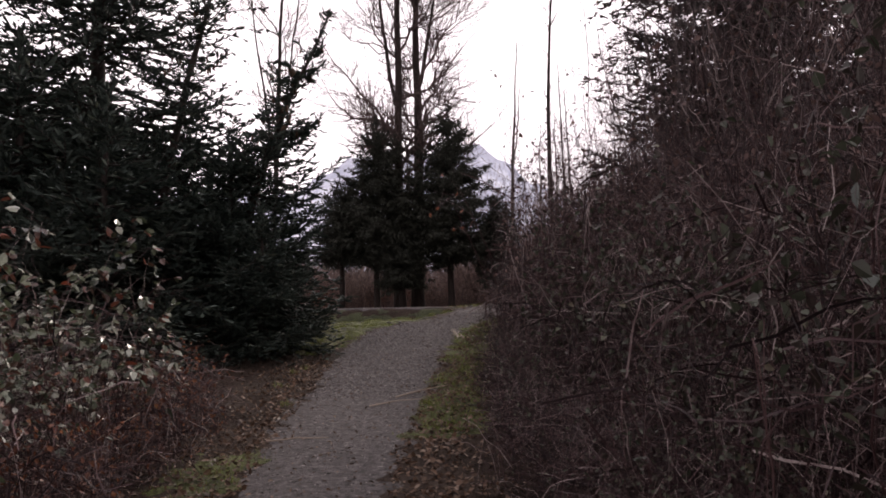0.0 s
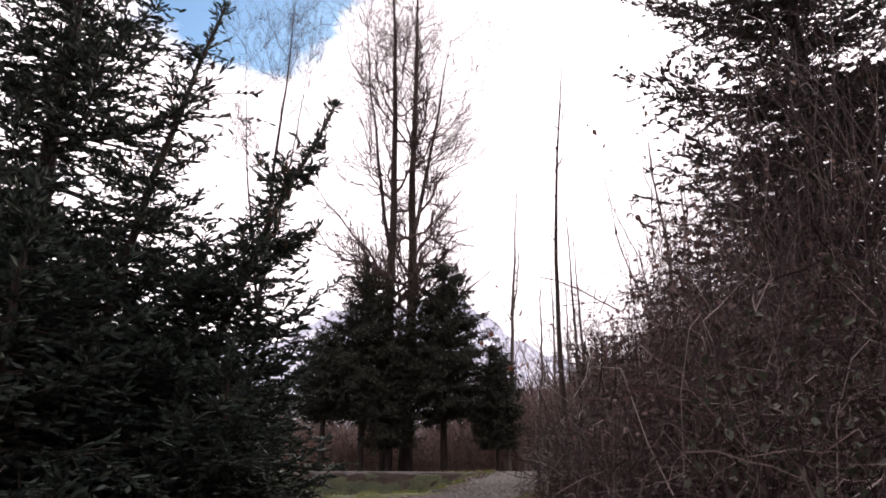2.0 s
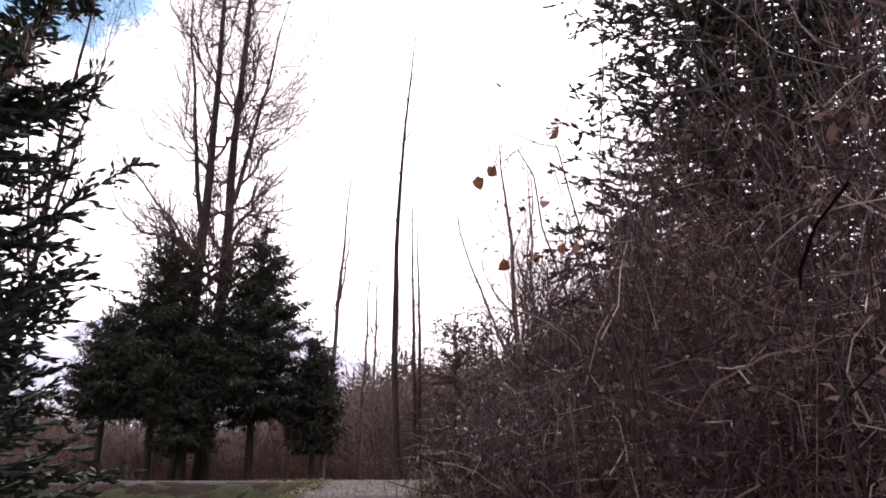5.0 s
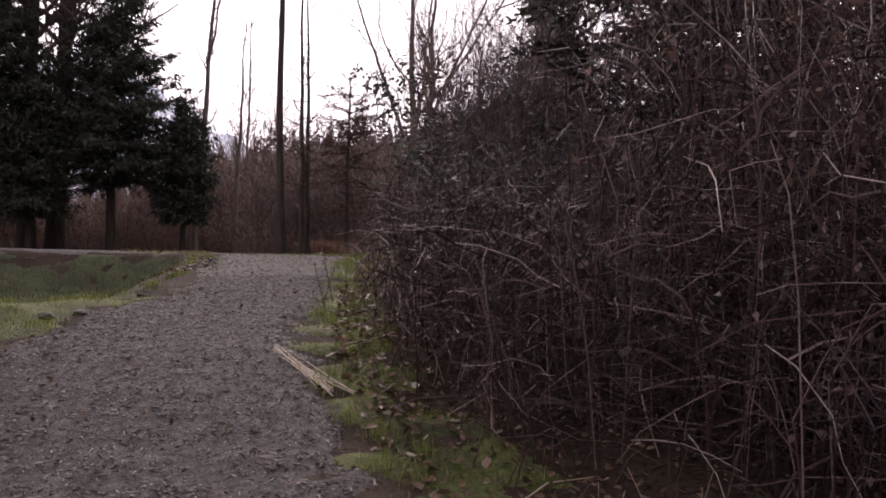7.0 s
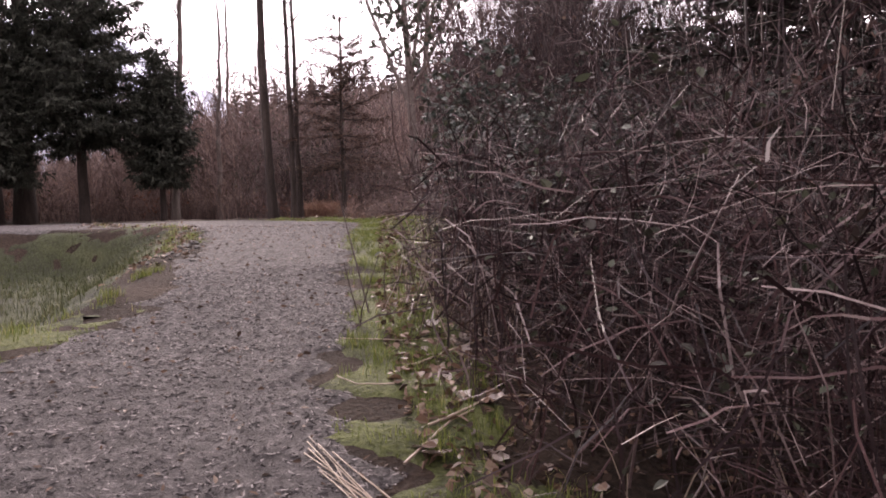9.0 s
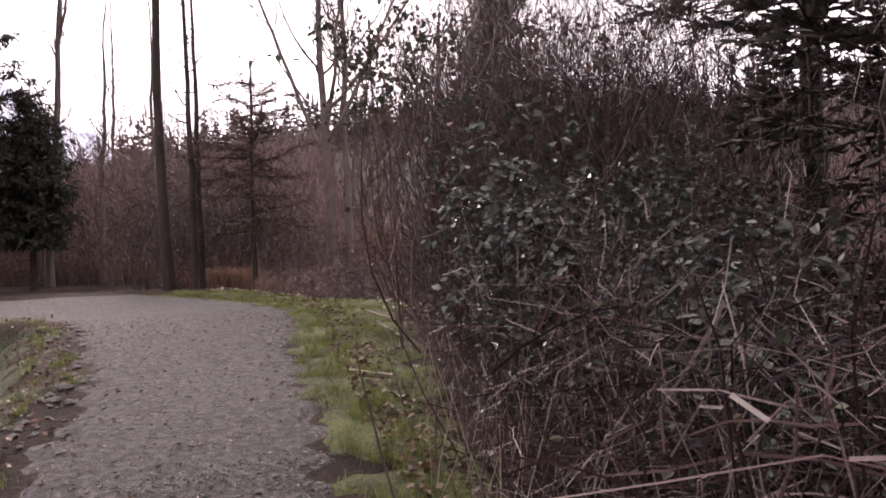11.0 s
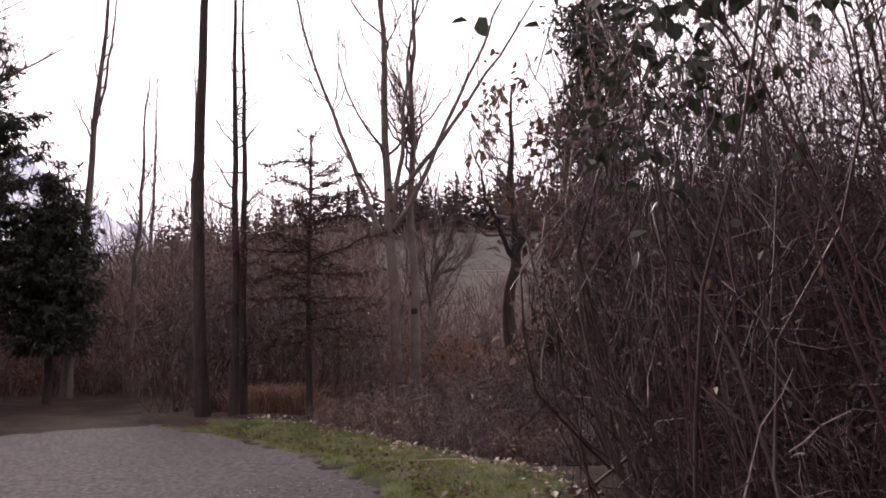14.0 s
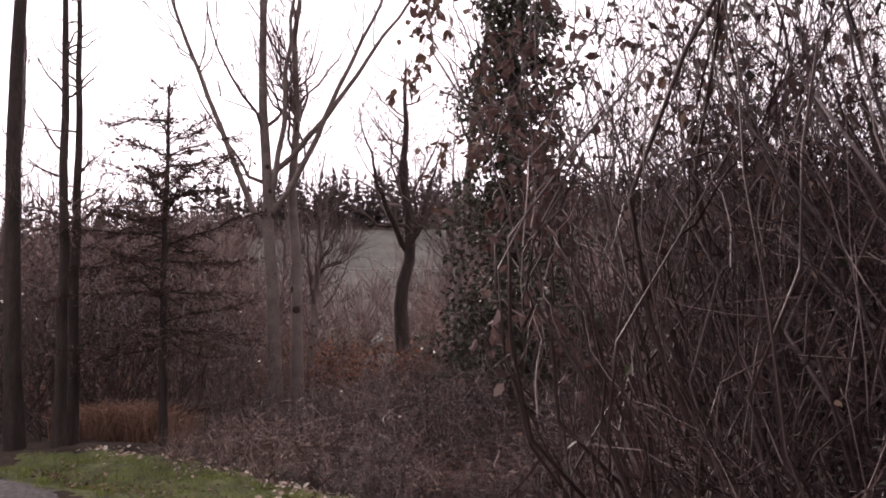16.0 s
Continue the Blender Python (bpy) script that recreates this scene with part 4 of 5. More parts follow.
conifer("fir", 65, put(8.2, 9.8), 13, 3.2, "tall ragged fir standing deep in the thicket", FIR_NEEDLE, 0.6, 46, 6, 8, (0.14, 0.32), 0.026, 26000, 0.25, 0.25, "firs in the thicket", 0.18, 0.55, ragged=0.3)
conifer("fir", 64, put(8.6, 19.5), 10, 2.4, "thin fir with a bare lower trunk in the thicket", FIR_NEEDLE, 3.5, 24, 5, 9, (0.12, 0.28), 0.018, 7500, 0.25, 0.25, "firs in the thicket", 0.15, 0.6, ragged=0.35)

for src_x, src_y, of, turn, sc in ((6.7, 11.0, "fir", 130, 0.85), (-7.9, 13.2, "spruce.002", 75, 1.3), (-9.8, 17.0, "spruce.002", 200, 1.1), (-3.25, 12.8, "spruce.002", 20, 0.56), (-4.1, 13.9, "spruce.002", 140, 0.84)):
    ob = copy_thing(bpy.data.objects[of], pose(src_x, src_y, zg(src_x, src_y) - 0.05, 0, 0, turn))
    ob.matrix_basis = ob.matrix_basis @ Matrix.Diagonal((sc, sc, sc, 1))

# ---- the thicket along the path ----
rng = np.random.default_rng(77)
low_brambles = [bramble_bush(100 + i, (0, 0, 0), 1.9, 1.7, "tangled brown bramble with arching canes and few leaves", 34, 200, 520, 260, (0.025, 0.06), full=True, cane_r=(0.0025, 0.006), loose=300) for i in range(4)]
low_leafy = [bramble_bush(104 + i, (0, 0, 0), 1.9, 1.7, "tangled bramble with dark green and russet leaves", 32, 190, 520, 900, (0.03, 0.07), full=True, top=0.6) for i in range(2)]
tall_brambles = [bramble_bush(110 + i, (0, 0, 0), 3.1, 2.3, "tall tangle of reddish-brown canes with withered leaves", 36, 250, 640, 620, (0.03, 0.065), WITHERED, cane_r=(0.0025, 0.006), top=0.5) for i in range(4)]
tall_leafy = [bramble_bush(114 + i, (0, 0, 0), 2.7, 2.1, "tall bramble hung with small glossy dark leaves", 32, 240, 560, 300, (0.032, 0.06), IVY, triple=True, top=0.7) for i in range(2)]
ivy_brambles = [bramble_bush(120 + i, (0, 0, 0), 2.1, 2.0, "evergreen bramble thick with dark grey-green leaves", 34, 240, 420, 1400, (0.045, 0.088), IVY, full=True, triple=True, top=0.9, loose=70, cane_r=(0.002, 0.0045)) for i in range(3)]
shrubs = [upright_shrub(130 + i, (0, 0, 0), (5.3, 6.0, 4.8, 5.6)[i], 2.5, "bare shrub of many crooked brown stems", (40, 36, 44, 38)[i], (60, 130, 40, 90)[i], bend=0.06, leaf=(0.04, 0.085), mat=SHRUB_STEM, stem_r=(0.0035, 0.011)) for i in range(4)]


def strew(kinds, spots_xy, scale=(0.85, 1.15)):
    """Puts copies of the given plants at the spots; the first of each kind takes the first spot."""
    used = {}
    for i, (x, y) in enumerate(spots_xy):
        src = kinds[i % len(kinds)]
        s = float(rng.uniform(*scale))
        m = pose(x, y, zg(x, y) - 0.03, 0, 0, float(rng.uniform(0, 360)))
        if src in used:
            ob = copy_thing(src, m)
        else:
            ob = src
            used[src] = True
        ob.matrix_basis = m @ Matrix.Diagonal((s, s, s * float(rng.uniform(0.9, 1.1)) * (1.6 if 58.9 < y < 63.1 else 0.82 if src in low_brambles and y > 11.5 else 1.0), 1))


rows_low, rows_tall, rows_ivy, rows_shrub = [], [], [], []
# rows below y 0 are unseen, added to hold off skylight from behind
for y in np.arange(-2.5, 23.8, 0.75):
    e = float(thicket_edge(y))
    if 18.3 < y < 20.7:
        rows_ivy.append((e + 0.95 + rng.uniform(-0.1, 0.2), y))
        rows_ivy.append((e + 2.1, y - 0.3))
        rows_shrub.append((e + 3.0, y + 0.2))
    elif y >= 20.7:
        rows_shrub.append((e + 1.05 + rng.uniform(0, 0.4), y - 0.2))
        rows_shrub.append((e + 2.0 + rng.uniform(-0.3, 0.3), y - 0.6))
        rows_shrub.append((e + 3.6 + rng.uniform(-0.3, 0.3), y - 1.0))
        if y < 23.5:
            rows_tall.append((e + 1.5 + rng.uniform(-0.2, 0.2), y - 0.4))
        if y < 23.5:
            rows_low.append((e + 1.2, y))
    else:
        rows_low.append((e + (1.7 if 8.3 < y < 12.9 else 0.8 if y > 10.5 else 1.25 if y > 2 else 1.9) + rng.uniform(-0.08, 0.12), y))
        if 8.3 < y < 13.2:
            rows_low.append((e + 2.8, y + 0.3))
            rows_tall.append((e + 1.45 + rng.uniform(-0.1, 0.1), y + rng.uniform(-0.2, 0.2)))
        rows_tall.append((e + (2.2 if y > 10.5 else 2.45 if y > 2 else 3.3) + rng.uniform(-0.2, 0.2), y + rng.uniform(-0.3, 0.3)))
        if y > -1 and round(y / 0.75) % 2:
            rows_tall.append((e + 3.3 + rng.uniform(-0.3, 0.3), y + rng.uniform(-0.3, 0.3)))
strew(low_leafy, [p for p in rows_low if p[1] < 8.5])
strew(low_brambles, [p for p in rows_low if p[1] >= 8.5])
strew(tall_leafy, [p for p in rows_tall if 14.6 < p[1] < 19], (0.68, 0.85))
strew(tall_brambles, [p for p in rows_tall if not 14.6 < p[1] < 19])
for i, y in enumerate(np.arange(2.6, 10.6, 0.62)):
    x = float(thicket_edge(y)) + 0.42 + rng.uniform(-0.06, 0.1)
    ob = copy_thing((low_leafy + low_brambles)[i % 6], pose(x, y, zg(x, y) - 0.03, 0, 0, float(rng.uniform(0, 360))))
    ob.matrix_basis = ob.matrix_basis @ Matrix.Diagonal((0.52, 0.52, 0.45, 1))
strew(ivy_brambles, rows_ivy, (0.75, 0.95))
strew(shrubs, rows_shrub)
for i, y in enumerate(np.arange(3.5, 17.5, 1.3)):
    x = float(thicket_edge(y)) + 3.6 + rng.uniform(-0.5, 0.8)
    ob = copy_thing(shrubs[i % 4], pose(x, y, zg(x, y) - 0.03, 0, 0, float(rng.uniform(0, 360))))
    ob.matrix_basis = ob.matrix_basis @ Matrix.Diagonal((1.2, 1.2, float(rng.uniform(1.15, 1.6)), 1))
evergreen = [bramble_bush(125 + i, (0, 0, 0), 2.0, 2.0, "dark evergreen bush at the foot of an ivied tree", 24, 200, 300, 2600, (0.05, 0.1), LEAF, name="evergreen_bush", group="evergreen bushes", loose=40) for i in range(2)]
ivy_tree(135, put(14.0, 31.8), 11.0, 4.3, "tall trunk smothered in dark ivy")
strew(evergreen, [(13.1, 31.0), (14.4, 30.9), (13.7, 31.9), (15.2, 31.6)], (1.3, 1.9))
for i, y in enumerate(np.arange(16.5, 20.4, 0.62)):
    x = float(thicket_edge(y)) + 1.25 + float(rng.uniform(-0.1, 0.2))
    ob = copy_thing(ivy_brambles[i % 3], pose(x, y, zg(x, y) - 0.03, 0, 0, 67.0 * i))
    ob.matrix_basis = ob.matrix_basis @ Matrix.Diagonal((0.85, 0.85, float(rng.uniform(0.68, 0.86)), 1))
leafy = [upright_shrub(131 + 10 * i, put(*at), h, 2.2, "crooked brown shrub still hung with withered dark leaves", 34, 420, "leafy shrubs", leaf=(0.06, 0.12), leaf_mat=LEAF, mat=SHRUB_STEM, bend=0.06) for i, (at, h) in enumerate((((7.9, 24.3), 5.0), ((6.8, 23.5), 5.5)))]
for i, (x, y, turn) in enumerate(((8.2, 23.6, 70), (9.4, 24.6, 310), (7.2, 22.7, 200))):
    copy_thing(leafy[i % 2], pose(x, y, zg(x, y) - 0.03, 0, 0, turn))
stout = [upright_shrub(171 + 10 * i, put(*at), h, 2.9, "crooked dark shrub of stout spreading stems hung with withered leaves", 15, n, "stout shrubs", stem_r=(0.008, 0.022), leaf=(0.07, 0.125), leaf_mat=WITHERED, mat=SHRUB_STEM, bend=0.085) for i, (at, h, n) in enumerate((((6.75, 24.55), 5.4, 260), ((7.6, 24.6), 5.8, 150)))]
for i, (x, y, sc, turn) in enumerate(((8.9, 25.1, 0.95, 140), (10.2, 25.4, 0.95, 250), (6.3, 22.6, 0.9, 60))):
    ob = copy_thing(stout[(i + 1) % 2], pose(x, y, zg(x, y) - 0.05, 0, 0, turn))
    ob.matrix_basis = ob.matrix_basis @ Matrix.Diagonal((sc, sc, sc, 1))
cane_spray(144, put(7.7, 25.7), (7.4, 26.2, 6.4), (6.4, 27.1, 5.5), "long arching canes hung with dark leaves", 40, (0.07, 0.13), 3, DEAD_LEAF)
cane_spray(145, put(8.3, 25.3), (8.2, 25.9, 5.6), (7.0, 26.8, 4.5), "long arching canes hung with dark leaves", 34, (0.07, 0.12), 3, DEAD_LEAF)
for seed, root, via, tip in ((146, (6.7, 24.5), (6.4, 25.0, 4.9), (6.2, 25.5, 4.3)), (147, (6.9, 24.4), (6.5, 24.9, 4.2), (6.4, 25.4, 3.5)), (148, (7.0, 24.6), (6.8, 25.2, 5.6), (6.6, 25.8, 5.0)), (149, (6.8, 24.3), (6.5, 24.9, 3.4), (6.35, 25.3, 2.8)), (150, (7.4, 24.8), (7.1, 25.3, 4.6), (6.8, 25.6, 3.9))):
    cane_spray(seed, put(*root), via, tip, "thin branches hung with withered brown leaves", 24, (0.06, 0.115), 3, WITHERED)
cane_spray(151, put(1.8, 2.9), (1.6, 2.7, 2.1), (1.3, 2.4, 1.55), "bramble cane with a few large green leaves", 9, (0.06, 0.11), 2, IVY)
cane_spray(152, put(1.0, 10.7), (0.45, 10.4, 3.0), (-0.1, 10.15, 2.68), "long bare cane ending in a few russet leaves", 5, (0.05, 0.09), 2, RUST_LEAF)
cane_spray(137, put(3.9, 20.1), (3.3, 20.8, 5.0), (2.85, 21.1, 3.75), "bramble canes with large green leaves hanging over the path")
cane_spray(139, put(4.3, 20.4), (3.9, 20.6, 5.1), (3.2, 20.7, 3.85), "bramble canes with large green leaves hanging over the path", 36, canes=4)
cane_spray(134, put(4.6, 21.6), (4.3, 21.5, 5.0), (3.7, 21.3, 3.75), "bramble canes with large green leaves hanging over the path", 36, canes=4)
cane_spray(138, put(3.9, 21.4), (3.6, 21.4, 4.8), (3.3, 21.2, 3.6), "bramble canes with large green leaves hanging over the path", 36, canes=4)

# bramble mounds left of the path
left_brambles = [bramble_bush(140 + i, (0, 0, 0), 1.42, 2.0, "low bramble mound of green, russet and pale leaves, glints painted in", 40, 190, 320, 620, (0.045, 0.09), GLOSSY_LEAF, 1.2, group="brambles left of the path", full=True, triple=True, top=0.75) for i in range(3)]
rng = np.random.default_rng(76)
# the five mounds at y 1.2 and lower stand unseen, added to block skylight
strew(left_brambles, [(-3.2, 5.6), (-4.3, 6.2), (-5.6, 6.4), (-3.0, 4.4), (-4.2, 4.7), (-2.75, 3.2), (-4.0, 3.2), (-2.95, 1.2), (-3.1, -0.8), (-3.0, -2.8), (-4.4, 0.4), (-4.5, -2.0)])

for i, (x, y) in enumerate(((-3.4, 7.0), (-4.9, 7.4), (-6.4, 7.6))):
    ob = copy_thing(left_brambles[i % 3], pose(x, y, zg(x, y) - 0.03, 0, 0, 70 * i))
    ob.matrix_basis = ob.matrix_basis @ Matrix.Diagonal((0.8, 0.8, 0.55, 1))
russet_brambles = [bramble_bush(144 + i, (0, 0, 0), 1.1, 1.5, "fallen bramble canes with russet and brown leaves", 30, 170, 300, 520, (0.03, 0.07), RUST_LEAF, 1.5, group="brambles left of the path", full=True) for i in range(2)]
strew(russet_brambles, [(-2.5, 4.7), (-2.45, 5.5), (-2.5, 6.3), (-2.6, 7.1), (-2.85, 7.9), (-3.0, 6.7), (-2.3, 3.9)], (0.55, 0.75))

# ---- brush and woods past the bend ----
rng = np.random.default_rng(78)
brush_kinds = [brush_clump(150 + i, 2.2, 2.6, 46, BRUSH_TWIG, "dense brown winter brush", leaf_n=150, leaf_mat=DEAD_LEAF) for i in range(3)]
brush_kinds += [brush_clump(153, 1.6, 2.4, 42, BRUSH_TWIG, "brown brush with faded yellow-green leaves", leaf_n=400, leaf_mat=RUST_LEAF)]
field = []
for _ in range(120):
    x, y = rng.uniform(-16, 34), rng.uniform(38, 58)
    field.append((x, y))
field = [(x, y) for x, y in field if x > 5 or y > 48.5]
field += [(x, 49.5 + rng.uniform(-0.6, 0.6)) for x in np.arange(-22, 6, 1.5)]
field += [(rng.uniform(10.5, 22), rng.uniform(27.5, 37)) for _ in range(30)]
field = [(x, y) for x, y in field if not (46 < math.degrees(math.atan2(x - 2.2, y - 21.7)) < 53.5 and math.hypot(x - 2.2, y - 21.7) < 38)]
field = [(x, y) for x, y in field if not (abs((x - 11.0) * 0.8 - (y - 40.8) * 0.58) < 1.3 and -7 < (x - 11.0) * 0.58 + (y - 40.8) * 0.8 < 1.5)]
field += [(float(x) + rng.uniform(-0.5, 0.5), rng.uniform(59, 63)) for x in np.arange(-26, 7, 1.2)]
strew(brush_kinds, field, (0.7, 1.25))
for i, (x, y, sc) in enumerate(((6.6, 38.4, 0.9), (7.5, 38.8, 0.9), (8.2, 38.6, 1.0), (8.9, 39.2, 0.95), (9.6, 38.4, 1.0), (6.9, 39.4, 1.1), (8.0, 40.0, 1.15), (5.6, 38.6, 0.9), (10.2, 37.0, 0.75))):
    ob = copy_thing(leafy[i % 2] if i % 3 else stout[i % 2], pose(x, y, zg(x, y) - 0.05, 0, 0, 83.0 * i))
    ob.matrix_basis = ob.matrix_basis @ Matrix.Diagonal((sc * 1.15, sc * 1.15, sc, 1))
    tagged(ob, "dark leafy shrub standing among pale winter brush", group="shrubs among the brush")
for _ in range(18):
    x, y = rng.uniform(8.0, 14.5), rng.uniform(26.5, 36.5)
    sc = float(rng.uniform(0.6, 0.95))
    ob = copy_thing(low_brambles[_ % 4], pose(x, y, zg(x, y) - 0.03, 0, 0, float(rng.uniform(0, 360))))
    ob.matrix_basis = ob.matrix_basis @ Matrix.Diagonal((sc * 1.2, sc * 1.2, sc, 1))
    tagged(ob, "low bramble patch below the grass verge", group="brambles below the verge")
for i in range(26):
    f = i / 25
    x, y = 7.0 + 4.6 * f + rng.uniform(-0.4, 0.9), 27.6 + rng.uniform(-0.4, 4.5) - 1.5 * f
    sc = float(rng.uniform(0.42, 0.7))
    ob = copy_thing(low_brambles[i % 4] if i % 3 == 0 else brush_kinds[i % 4], pose(x, y, zg(x, y) - 0.03, 0, 0, float(rng.uniform(0, 360))))
    ob.matrix_basis = ob.matrix_basis @ Matrix.Diagonal((sc * 1.3, sc * 1.3, sc * 0.8, 1))
    tagged(ob, "low tangled brush among fallen leaves below the verge", group="low brush below the verge")
saplings = [brush_clump(160 + i, 6.0, 5.0, 46, BRUSH_TWIG, "stand of bare brown saplings", "sapling_stand", group="saplings at the foot of the slope") for i in range(3)]
stand = []
for _ in range(70):
    r, sd = rng.uniform(38, 85), math.radians(rng.uniform(-45, 75))
    stand.append((2 + r * math.sin(sd), 18 + r * math.cos(sd)))
stand += [(rng.uniform(3.5, 17), rng.uniform(47, 66)) for _ in range(26)]
for _ in range(34):
    r, sd = rng.uniform(38, 62), math.radians(rng.uniform(8, 44))
    stand.append((2 + r * math.sin(sd), 18 + r * math.cos(sd)))
stand = [(x, y) for x, y in stand if not 28.5 < math.degrees(math.atan2(x - 1.6, y - 20)) < 40.5 or rng.random() < 0.22]
strew(saplings, stand, (0.7, 1.35))
for i in range(22):
    r, sd = rng.uniform(50, 66), math.radians(4 + 1.1 * i if i < 20 else 41 + i - 20)
    x, y = 2 + r * math.sin(sd), 18 + r * math.cos(sd)
    ob = copy_thing(saplings[i % 3], pose(x, y, zg(x, y) - 0.03, 0, 0, float(rng.uniform(0, 360))))
    ob.matrix_basis = ob.matrix_basis @ Matrix.Diagonal((1.3, 1.3, float(rng.uniform(1.3, 1.75)), 1))
for i in range(24):
    r, sd = rng.uniform(10, 22), math.radians(56 + 1.4 * i)
    x, y = 2.2 + r * math.sin(sd), 21.7 + r * math.cos(sd)
    ob = copy_thing(saplings[i % 3], pose(x, y, zg(x, y) - 0.03, 0, 0, float(rng.uniform(0, 360))))
    ob.matrix_basis = ob.matrix_basis @ Matrix.Diagonal((0.75, 0.75, float(rng.uniform(0.6, 0.85)), 1))
    tagged(ob, "stand of bare brown saplings behind the thicket", group="saplings behind the thicket")
low_stand = [(float(x), rng.uniform(51, 57)) for x in np.arange(-21, 5, 0.95)]
for i, (x, y) in enumerate(low_stand):
    ob = copy_thing(saplings[i % 3], pose(x, y, zg(x, y) - 0.03, 0, 0, float(rng.uniform(0, 360))))
    ob.matrix_basis = ob.matrix_basis @ Matrix.Diagonal((0.75, 0.75, 0.9, 1))

# woods along the top of the slope
n = 900
r, sd = rng.uniform(165, 240, n), np.radians(6 + 74 * rng.random(n) ** 0.8)
x, y = 2 + r * np.sin(sd), 18 + r * np.cos(sd)
h = rng.uniform(6, 15, n)
m = 60
f = rng.uniform(0.05, 1, (n, m))
a = rng.uniform(0, 6.28, (n, m))
top = np.stack([np.repeat(x[:, None], m, 1), np.repeat(y[:, None], m, 1), ground_z(x, y)[:, None] + h[:, None] * f], -1)
out = np.stack([np.cos(a), np.sin(a), -0.3 * np.ones_like(a)], -1)
s = Soup()
pts, ways = top.reshape(-1, 3), (out * (1.0 - f)[..., None] + np.array([0, 0, 0.25])).reshape(-1, 3)
size = (0.22 * h[:, None] * (1.05 - f)).ravel() + 0.25
side = unit(np.cross(ways, [0, 0, 1.0] + rng.normal(0, 0.2, ways.shape)))
W = unit(ways)
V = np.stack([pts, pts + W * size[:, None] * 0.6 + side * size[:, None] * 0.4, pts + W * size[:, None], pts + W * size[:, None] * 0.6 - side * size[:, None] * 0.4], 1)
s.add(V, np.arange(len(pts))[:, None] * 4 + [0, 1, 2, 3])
woods = new("far_woods", s.mesh("far_woods", HAZED_LEAF))
tagged(woods, "conifer woods along the top of the far slope, greyed with painted haze", "woods", kind="stuff")

# bare woods on the lower slope
n = 1100
r, sd = rng.uniform(80, 215, n), np.radians(rng.uniform(3, 78, n))
keep = ~((np.degrees(sd) > 27) & (np.degrees(sd) < 44) & (r > 88)) | (rng.random(n) < 0.16)
r, sd = r[keep], sd[keep]
n, m = len(r), 30
x, y = 2 + r * np.sin(sd), 18 + r * np.cos(sd)
h = rng.uniform(4, 9, n)
r2, sd2 = rng.uniform(46, 120, 420), np.radians(rng.uniform(-42, 4, 420))
x, y = np.append(x, 2 + r2 * np.sin(sd2)), np.append(y, 18 + r2 * np.cos(sd2))
h, n = np.append(h, rng.uniform(2.5, 6, 420)), n + 420
root = np.column_stack([x, y, ground_z(x, y)])
tip = np.repeat(root[:, None], m, 1) + rng.normal(0, 1, (n, m, 3)) * (h * 0.24)[:, None, None] * [1, 1, 0]
tip[..., 2] += h[:, None] * rng.uniform(0.4, 1, (n, m))
P = np.stack([np.repeat(root[:, None], m, 1), (np.repeat(root[:, None], m, 1) * 0.55 + tip * 0.45) + rng.normal(0, 0.3, (n, m, 3)), tip], 2).reshape(-1, 3, 3)
s = Soup()
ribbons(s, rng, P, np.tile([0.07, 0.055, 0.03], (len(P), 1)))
slope_woods = new("slope_woods", s.mesh("slope_woods", HAZED_TWIG))
tagged(slope_woods, "brown leafless woods on the lower slope, paled with painted haze", "woods", kind="stuff")

# pale pasture between the woods
rr, aa = np.meshgrid(np.linspace(86, 165, 40), np.radians(np.linspace(27.5, 43, 30)))
px, py = 2 + rr * np.sin(aa), 18 + rr * np.cos(aa)
V = np.stack([px, py, ground_z(px, py) + 0.25], -1).reshape(-1, 3)
q = (np.arange(29)[:, None] * 40 + np.arange(39)[None]).ravel()
s = Soup()
s.add(V, np.stack([q, q + 1, q + 41, q + 40], 1))
pasture = new("pasture", s.mesh("pasture", HILL_GRASS, True))
tagged(pasture, "pale grey-green pasture on the far slope", "grass", kind="structure")


def field_fence(r, a0, a1, gap, label):
    """Posts and two rails following the slope along an arc."""
    ob = thing("field_fence", (2, 18, 0), label, "fence", "fences on the pasture")
    n = int(r * math.radians(a1 - a0) / gap)
    a = np.radians(np.linspace(a0, a1, n))
    foot = np.column_stack([r * np.sin(a), r * np.cos(a), ground_z(2 + r * np.sin(a), 18 + r * np.cos(a)) + 0.2])
    for i in range(n):
        s = Soup()
        tubes(s, np.stack([foot[i], foot[i] + [0, 0, 0.7], foot[i] + [0, 0, 1.35]])[None], np.array([[0.09, 0.085, 0.08]]), 5)
        part("post", s, WOOD_POST, ob)
    for h in (0.7, 1.2):
        s = Soup()
        tubes(s, (foot + [0, 0, h])[None], np.full((1, n), 0.05), 4)
        part("rail", s, WOOD_POST, ob)
    return ob


for r in (92, 108, 128):
    field_fence(r, 28.5, 42, 2.6, "grey post and rail fence across the pasture")

# ---- small things on the ground ----
rng = np.random.default_rng(79)


